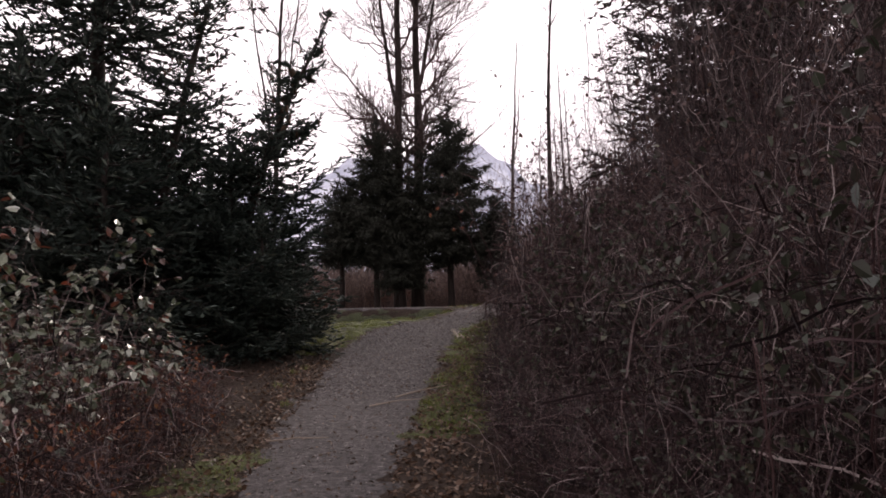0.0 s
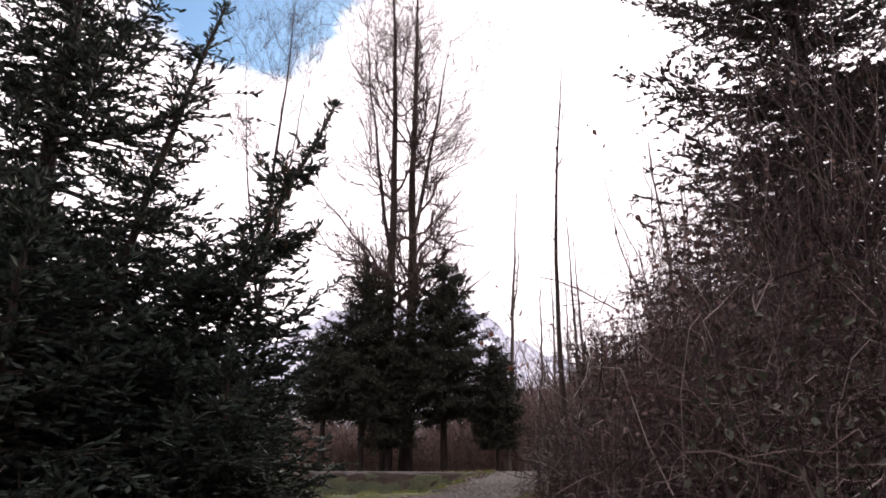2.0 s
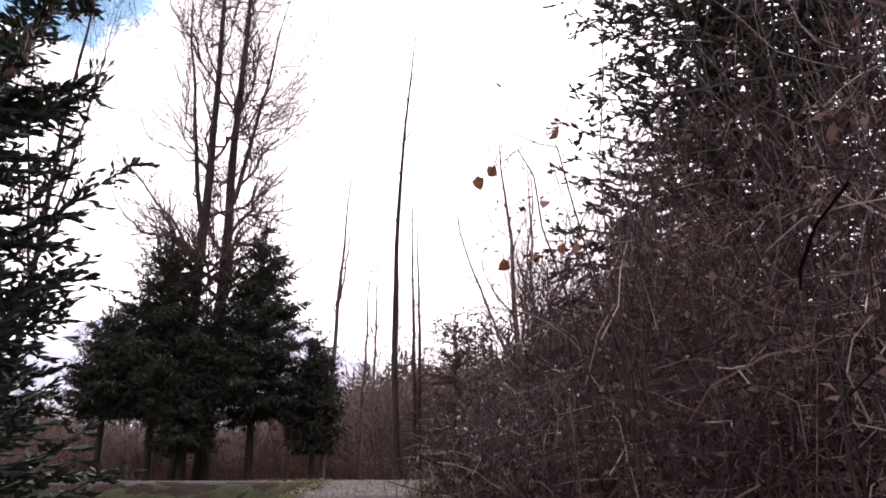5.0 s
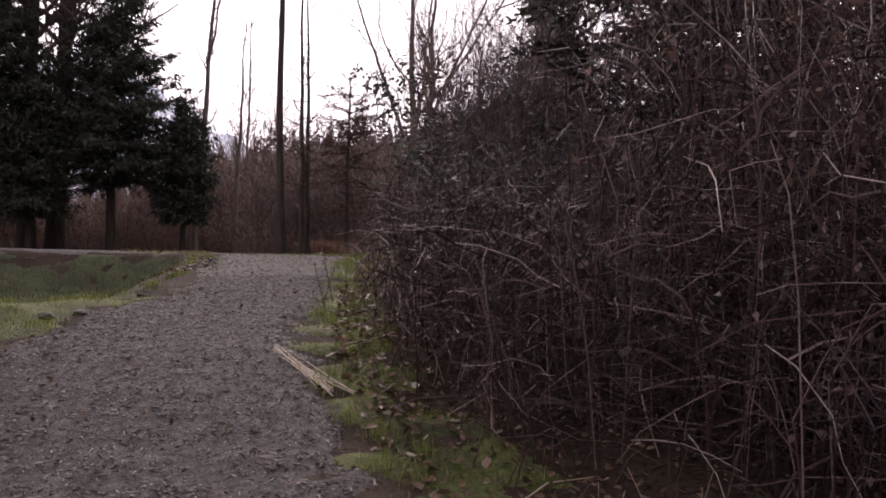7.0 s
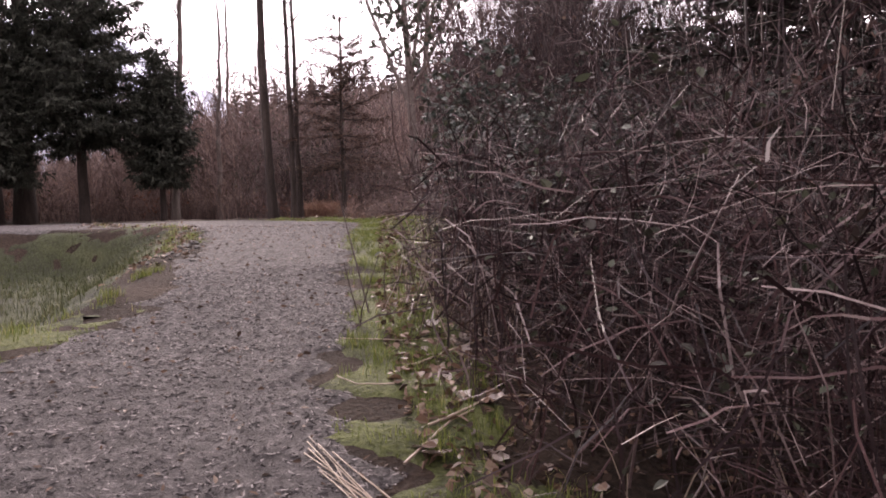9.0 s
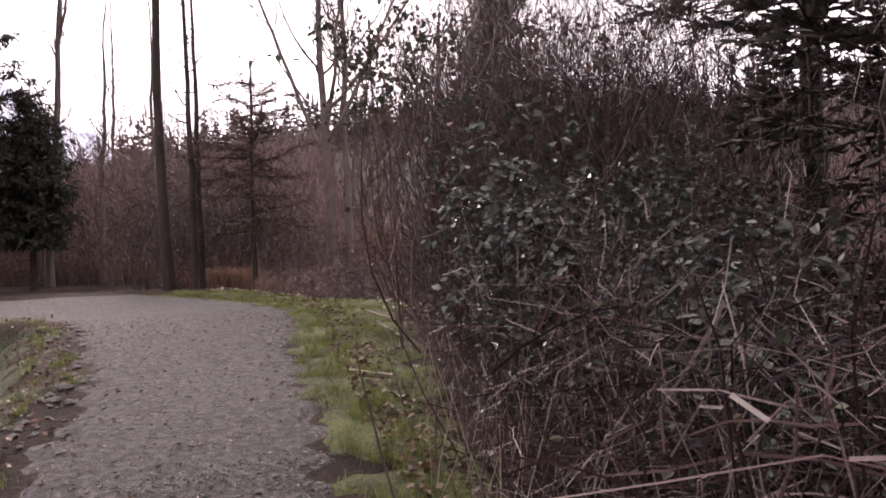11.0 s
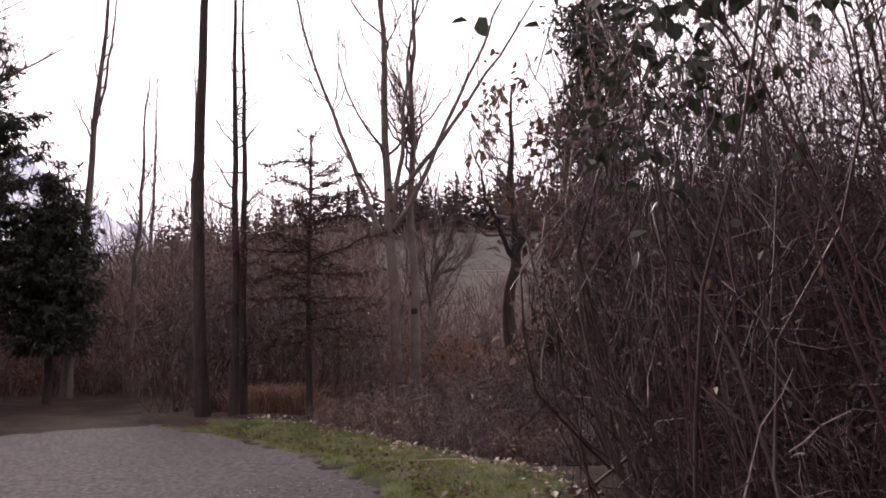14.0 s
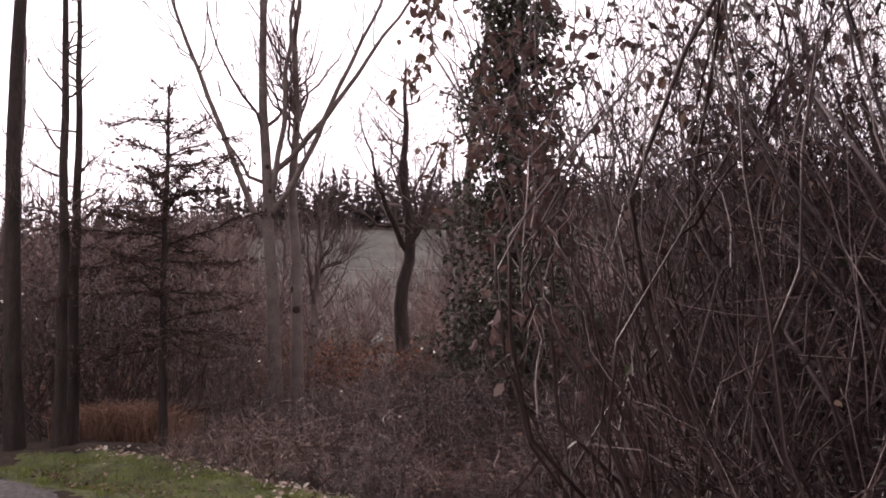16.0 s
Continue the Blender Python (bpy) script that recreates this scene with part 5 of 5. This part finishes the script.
def blades(soup, xy, lo, hi, wide, lean=0.5):
    n = len(xy)
    z = np.maximum(ground_z(xy[:, 0], xy[:, 1]), turf_z(xy[:, 0], xy[:, 1])) - 0.01
    p = np.column_stack([xy, z])
    a = rng.uniform(0, 6.28, n)
    L = rng.uniform(lo, hi, n)[:, None]
    d = np.stack([np.cos(a), np.sin(a), np.zeros(n)], 1) * rng.uniform(0.1, lean * 1.6, n)[:, None]
    w = np.stack([-np.sin(a), np.cos(a), np.zeros(n)], 1) * wide
    mid = p + d * L * 0.4 + np.array([0, 0, 1.0]) * L * 0.6
    tip = p + d * L + np.array([0, 0, 1.0]) * L * 0.85
    v = np.stack([p - w, p + w, mid + w * 0.6, mid - w * 0.6, tip], 1)
    q = np.arange(n)[:, None] * 5
    soup.add(v, q + [0, 1, 2, 3])
    soup.f[3].append(q + [3, 2, 4] + soup.n - n * 5)


def scatter(n, x0, x1, y0, y1, want):
    xy = np.column_stack([rng.uniform(x0, x1, n), rng.uniform(y0, y1, n)])
    return xy[want(xy[:, 0], xy[:, 1]) > rng.uniform(0, 0.3, n)]


s = Soup()
blades(s, scatter(620000, -3.6, 8.5, 5, 35, lambda x, y: (turf_depth(x, y) + 0.06) * np.clip(0.3 + 0.7 * ripple(x, y, 0.2) + 0.55 * ripple(y, x, 0.6), 0, 1.4)), 0.025, 0.095, 0.0026)
grass = new("grass", s.mesh("grass", GRASS))
tagged(grass, "short bright green grass along the path's edges", "grass", kind="stuff")

s = Soup()
blades(s, scatter(30000, -7, 1.8, 17.5, 28.4, lambda x, y: hollow_depth(x, y) * 0.4), 0.06, 0.2, 0.005)
rough_blades = new("rough_grass_blades", s.mesh("rough_grass_blades", DULL_GRASS))
tagged(rough_blades, "dull winter grass in the hollow", "grass", kind="stuff")

# gravel chips and litter on the path
n = 175000
xy = np.column_stack([rng.uniform(-2.4, 5.4, n), np.where(rng.random(n) < 0.7, rng.uniform(9, 19, n), rng.uniform(3, 27, n))])
xy = xy[on_path(xy[:, 0], xy[:, 1]) > rng.uniform(-0.12, 0.1, len(xy))]
n = len(xy)
p = np.column_stack([xy, path_z(xy[:, 0], xy[:, 1])])
a = rng.uniform(0, 6.28, n)
L, w, h = 0.006 + 0.026 * rng.random(n) ** 2, rng.uniform(0.0025, 0.006, n), rng.uniform(0.002, 0.007, n)
u, v2 = np.stack([np.cos(a), np.sin(a), rng.normal(0, 0.2, n)], 1), np.stack([-np.sin(a), np.cos(a), rng.normal(0, 0.2, n)], 1)
V = np.stack([p + u * L[:, None], p + v2 * w[:, None], p - u * L[:, None], p - v2 * w[:, None], p + np.array([0, 0, 1.0]) * h[:, None] + u * (L * 0.3)[:, None]], 1)
q = np.arange(n)[:, None] * 5
s = Soup()
s.add(V, np.concatenate([q + [0, 1, 4], q + [1, 2, 4], q + [2, 3, 4], q + [3, 0, 4]]))
chips = new("gravel_chips", s.mesh("gravel_chips", CHIP))
tagged(chips, "loose stone chips and wood litter on the path", "gravel", kind="stuff")

# fallen leaves along the edges
n = 5600
y = rng.uniform(4, 33, n)
right = (rng.random(n) < 0.68) | ((y > 13.5) & (y < 19.5))
x = np.where(right, path_right(y) + np.where(y < 18, 0.12, 0.3) + np.abs(rng.normal(0.1, 0.32, n)), path_left(y) - np.abs(rng.normal(0, 0.45, n)))
p = np.column_stack([x, y, np.maximum(ground_z(x, y), turf_z(x, y)) + 0.012 + 0.05 * rng.random(n) ** 3])
s = Soup()
wayward = rng.normal(0, 1, (n, 3)) * [1, 1, 0.15]
leaves(s, rng, p, wayward, 0.022, 0.07, 0.7, 0.0, True, 0.25)
litter = new("fallen_leaves", s.mesh("fallen_leaves", DEAD_LEAF))
tagged(litter, "curled brown fallen leaves along the path edges", "leaves", kind="stuff")

# dead leaves on the dark soil under the thicket
n = 5200
y = rng.uniform(7.5, 24.0, n)
x = thicket_edge(y) + rng.uniform(0.1, 1.7, n)
p = np.column_stack([x, y, np.maximum(ground_z(x, y), turf_z(x, y)) + 0.012 + 0.03 * rng.random(n) ** 3])
s = Soup()
leaves(s, rng, p, rng.normal(0, 1, (n, 3)) * [1, 1, 0.3], 0.02, 0.055, 0.6, 0.0, True, 0.3)
under_litter = new("thicket_litter", s.mesh("thicket_litter", DEAD_LEAF))
tagged(under_litter, "dark brown leaf litter under the thicket", "leaves", kind="stuff")

# pale leaves and husks along the outer rim of the verge
n = 620
y = rng.uniform(24.5, 34.3, n)
x = path_right(y) + 1.5 + np.clip(rng.normal(0.4, 0.3, n), -0.9, 1.4)
p = np.column_stack([x, y, np.maximum(ground_z(x, y), turf_z(x, y)) + 0.015])
s = Soup()
leaves(s, rng, p, rng.normal(0, 1, (n, 3)) * [1, 1, 0.25], 0.04, 0.11, 0.6, 0.0, True, 0.25)
pale_litter = new("pale_leaves", s.mesh("pale_leaves", STRAW))
tagged(pale_litter, "pale bleached leaves strewn along the rim of the verge", "leaves", kind="stuff")

# leaf litter on the bare soil by the brambles and along the path's rim
n = 5200
y = rng.uniform(2.5, 12, n)
left = rng.random(n) < 0.6
x = np.where(left, path_left(y) + 0.12 - np.abs(rng.normal(0, 0.55, n)), path_right(y) - 0.12 + np.abs(rng.normal(0, 0.4, n)))
p = np.column_stack([x, y, np.maximum(np.maximum(ground_z(x, y), turf_z(x, y)), path_z(x, y)) + 0.01])
s = Soup()
leaves(s, rng, p, rng.normal(0, 1, (n, 3)) * [1, 1, 0.12], 0.02, 0.065, 0.6, 0.0, True, 0.25)
rim_litter = new("leaf_litter", s.mesh("leaf_litter", DEAD_LEAF))
tagged(rim_litter, "small brown leaves and bark bits strewn beside the path", "leaves", kind="stuff")

n = 3600
y = rng.uniform(1.5, 26, n)
f = np.clip(rng.beta(0.6, 0.6, n), 0.02, 0.98)
x = path_left(y) * (1 - f) + path_right(y) * f
p = np.column_stack([x, y, path_z(x, y) + 0.004])
s = Soup()
leaves(s, rng, p, rng.normal(0, 1, (n, 3)) * [1, 1, 0.08], 0.015, 0.05, 0.45, 0.0, True, 0.2)
path_litter = new("bark_litter", s.mesh("bark_litter", DEAD_LEAF))
tagged(path_litter, "bits of bark and brown leaf trodden into the gravel", "litter", kind="stuff")

# taller tufts scattered along the verge
n = 240
cy = rng.uniform(8, 33, n)
cx = np.where(rng.random(n) < 0.8, path_right(cy) + rng.uniform(-0.05, 0.6, n), path_left(cy) - rng.uniform(0, 0.5, n))
m = 46
xy = np.stack([np.repeat(cx, m), np.repeat(cy, m)], 1) + rng.normal(0, 0.045, (n * m, 2))
s = Soup()
blades(s, xy, 0.04, 0.13, 0.0022, 0.55)
tufts = new("grass_tufts", s.mesh("grass_tufts", GRASS))
tagged(tufts, "taller tufts of green grass at the foot of the thicket", "grass", kind="stuff")


# large curled leaves lying under the thicket
def curled_leaf(seed, x, y, size):
    g = np.random.default_rng(seed)
    u, v = np.linspace(-1, 1, 9), np.linspace(-1, 1, 7)
    U, V = np.meshgrid(u, v)
    half = np.sqrt(np.clip(1 - np.abs(U) ** 2.2, 0.003, 1)) * (0.62 + 0.1 * np.sin(7 * U + g.uniform(0, 6)))
    Y = V * half
    Z = g.uniform(0.3, 0.75) * Y ** 2 + g.uniform(-0.1, 0.4) * U ** 2 + 0.06 * np.sin(5 * U + 3 * V + g.uniform(0, 6))
    P = np.stack([U, Y, Z - Z.min() + 0.02], -1).reshape(-1, 3) * size * 0.5
    q = (np.arange(6)[:, None] * 9 + np.arange(8)[None]).ravel()
    s = Soup()
    s.add(P, np.stack([q, q + 1, q + 10, q + 9], 1))
    ob = new("curled_leaf", s.mesh("curled_leaf", PALE_LEAF, True))
    ob.matrix_basis = pose(x, y, max(zg(x, y), float(turf_z(x, y))) + 0.012, float(g.uniform(-25, 25)), float(g.uniform(-25, 25)), float(g.uniform(0, 360)))
    return tagged(ob, "large curled dead leaf, pale side up, under the thicket", "leaf", "curled leaves under the thicket")


for i in range(52):
    y = float(rng.uniform(11.5, 24)) if i > 18 else float(rng.uniform(12.5, 16.5))
    curled_leaf(900 + i, float(thicket_edge(y)) + float(rng.normal(-0.02, 0.16)), y, float(rng.uniform(0.05, 0.13)))


# dead bracken-like stalks at the foot of the thicket
def dead_stalks(seed, mat, n=9, tall=0.45, spread=0.35):
    g = np.random.default_rng(seed)
    ob = thing("dead_stalks", (0, 0, 0), "broken dry stalks standing at the thicket's foot", "stalks", "dead stalks")
    k = 4
    t = np.linspace(0, 1, k)
    P = np.zeros((n, k, 3))
    b, d = np.clip(g.normal(0, spread, (n, 2)), -0.3, 0.3), np.clip(g.normal(0, 0.38, (n, 2)), -0.6, 0.6)
    L = tall * g.uniform(0.4, 1.3, n)
    P[..., :2] = b[:, None] + d[:, None] * (L[:, None] * t)[..., None]
    P[..., 2] = L[:, None] * t - 0.03
    P[:, 1:] += np.cumsum(g.normal(0, 0.012, (n, k - 1, 3)), axis=1)
    R = g.uniform(0.0016, 0.005, n)[:, None] * (1.05 - 0.5 * t)
    for j in range(n):
        s = Soup()
        tubes(s, P[j:j + 1], R[j:j + 1], 5)
        part("stalk", s, mat, ob)
    return ob


stalk_kinds = [dead_stalks(170 + i, (SHRUB_STEM, STRAW, CANE, SHRUB_STEM)[i]) for i in range(4)]
spots_xy = []
for y in np.concatenate([np.arange(11.5, 17, 0.5), np.arange(17, 24.5, 0.42)]):
    spots_xy.append((float(thicket_edge(y)) + rng.uniform(0.1, 0.6), y))
strew(stalk_kinds, spots_xy, (0.7, 1.2))
for i, y in enumerate(np.arange(16.6, 19.6, 0.2)):
    x = float(thicket_edge(y)) + float(rng.uniform(0.0, 0.5))
    ob = copy_thing(stalk_kinds[(1, 0, 1, 3)[i % 4]], pose(x, y, zg(x, y) - 0.02, 0, 0, 50 * i))
    ob.matrix_basis = ob.matrix_basis @ Matrix.Diagonal((1.3, 1.3, float(rng.uniform(1.2, 2.0)), 1))


# dry reeds lying on the path's edge, and fallen sticks
def stick(points, radius, label, mat, name="stick", group="fallen sticks"):
    P = np.array(points, float)
    c = P.mean(0)
    ob = new(name)
    s = Soup()
    t = np.linspace(0, 1, 7)
    Q = np.stack([np.interp(t, np.linspace(0, 1, len(P)), P[:, i]) for i in range(3)], 1) - c
    Q[1:-1] += rng.normal(0, 0.006 if len(P) > 3 or radius > 0.005 else 0.003, (5, 3)) * [1, 1, 0.3]
    tubes(s, Q[None], (radius * (1.1 - 0.6 * t))[None], 6)
    bpy.data.objects.remove(ob)
    ob = new(name, s.mesh(name, mat, True))
    ob.matrix_basis = pose(*c)
    return tagged(ob, label, name.replace("_", " "), group)


def flat_stick(x, y, turn, length, radius, label="pale broken stick lying on the ground", mat=None, bend=0.06, lift=0.0, **kw):
    pts = []
    for f in (-0.5, 0.0, 0.5):
        px = x + math.cos(radians(turn)) * length * f - math.sin(radians(turn)) * bend * (f == 0)
        py = y + math.sin(radians(turn)) * length * f + math.cos(radians(turn)) * bend * (f == 0)
        base = max(zg(px, py), float(turf_z(px, py)), float(path_z(px, py)) if float(on_path(px, py)) > 0 else -9)
        pts.append((px, py, base + radius + 0.012 + lift * (f + 0.5)))
    return stick(pts, radius, label, mat or STRAW, **kw)


for i in range(11):
    flat_stick(0.2 + rng.uniform(-0.05, 0.07), 14.45 + rng.uniform(-0.16, 0.16), 98 + rng.uniform(-9, 9), rng.uniform(0.5, 0.95), rng.uniform(0.0025, 0.0045), "dry straw-coloured reed lying at the path edge", None, rng.uniform(-0.015, 0.015), name="dry_reed", group="dry reeds on the path edge")
for x, y, turn, length, r in ((4.6, 22.9, 70, 1.0, 0.012), (3.4, 21.2, 40, 0.6, 0.01), (2.9, 20.4, 115, 0.45, 0.012), (5.2, 24.0, 95, 0.7, 0.014), (4.9, 23.4, 20, 0.4, 0.016), (1.3, 15.9, 25, 1.1, 0.007), (1.0, 15.0, 10, 0.8, 0.006), (-0.6, 8.6, 35, 0.7, 0.008), (-0.3, 9.3, 50, 1.0, 0.009), (-1.4, 6.8, 5, 0.6, 0.007), (0.75, 14.9, 28, 0.8, 0.0055), (0.8, 13.6, 40, 0.9, 0.005), (1.1, 16.3, 160, 0.7, 0.005), (0.6, 15.6, 120, 0.35, 0.004), (0.75, 12.6, 15, 0.6, 0.005), (6.6, 27.4, 140, 1.2, 0.014), (7.6, 28.6, 25, 0.9, 0.012)):
    flat_stick(x, y, turn, length, r)
for x, y, turn, length, lift in ((-2.9, 4.9, 75, 1.3, 0.7), (-2.6, 5.3, 60, 0.9, 0.45), (-3.3, 4.6, 95, 1.1, 0.8)):
    flat_stick(x, y, turn, length, 0.007, "pale dead cane sticking out of the brambles", None, 0.1, lift, name="dead_cane", group="dead canes")

# tawny grass tussocks under the slender trees
def tussock(seed):
    g = np.random.default_rng(seed)
    ob = thing("grass_tussock", (0, 0, 0), "tawny tussock of dry grass under bare trees", "grass", "dry tussocks")
    n = 420
    a, L = g.uniform(0, 6.28, n), g.uniform(0.4, 1.1, n)
    t = np.array([0, 0.55, 1.0])
    d = np.stack([np.cos(a), np.sin(a)], 1) * g.uniform(0.15, 0.75, n)[:, None]
    P = np.zeros((n, 3, 3))
    P[..., :2] = g.normal(0, 0.22, (n, 1, 2)) + d[:, None] * (L[:, None] * t ** 1.6)[..., None]
    P[..., 2] = L[:, None] * np.array([0, 0.6, 0.75])
    s = Soup()
    ribbons(s, g, P, np.tile([0.006, 0.005, 0.002], (n, 1)))
    part("blade_mass", s, DRY_GRASS, ob, stuff=True)
    return ob


tussocks = [tussock(180 + i) for i in range(3)]
open_grass = [(2.2 + d * math.sin(radians(a)), 21.7 + d * math.cos(radians(a))) for d, a in zip(rng.uniform(15, 37, 46), rng.uniform(46.5, 53, 46))]
strew(tussocks, [(7.2, 36.6), (7.9, 36.2), (8.5, 36.9), (9.2, 37.6), (8.4, 38.0), (7.0, 37.5), (14.5, 30.5), (15.5, 31.5), (16.5, 30.8), (15.8, 33.0), (7.7, 37.4)] + open_grass, (0.7, 1.3))

# stones beside the path
def stone(x, y, size, label="rounded grey stone half sunk beside the path"):
    bm = bmesh.new()
    bmesh.ops.create_icosphere(bm, subdivisions=2, radius=1)
    for v in bm.verts:
        v.co = Vector((v.co.x, v.co.y * 0.8, v.co.z * 0.5)) * (1 + 0.4 * noise.noise(v.co * 1.7 + Vector((x, y, 0)))) * size
    me = bpy.data.meshes.new("stone")
    bm.to_mesh(me)
    bm.free()
    me.materials.append(STONE)
    ob = new("stone", me)
    ob.matrix_basis = pose(x, y, max(zg(x, y), float(turf_z(x, y))) + size * 0.22, 0, 0, float(rng.uniform(0, 360)))
    return tagged(ob, label, "stone", "stones by the path")


for x, y, size in ((-1.28, 16.3, 0.07), (-1.05, 16.55, 0.05), (0.9, 22.0, 0.06), (1.1, 22.8, 0.05), (0.75, 21.4, 0.07), (1.25, 23.6, 0.06), (0.62, 21.0, 0.05), (1.0, 22.4, 0.045)):
    stone(x, y, size)
for _ in range(46):
    y = float(rng.uniform(19.5, 25.5))
    stone(float(path_left(y)) + float(rng.normal(-0.12, 0.16)), y, float(rng.uniform(0.018, 0.05)))

# a small pool among the brush
s = Soup()
a = np.linspace(0, 2 * np.pi, 25)[:-1]
rim = np.stack([0.9 * np.cos(a) * (1 + 0.15 * np.sin(3 * a)), 0.5 * np.sin(a), np.zeros(24)], 1)
s.add(np.concatenate([[[0, 0, 0]], rim]), np.array([[0, i + 1, (i + 1) % 24 + 1] for i in range(24)]))
pool = new("water", s.mesh("water", WATER))
pool.matrix_basis = pose(11.0, 40.8, float(ground_z(11.0, 40.8)) + 0.1)
tagged(pool, "small pool of still water reflecting the sky", "water", kind="structure")
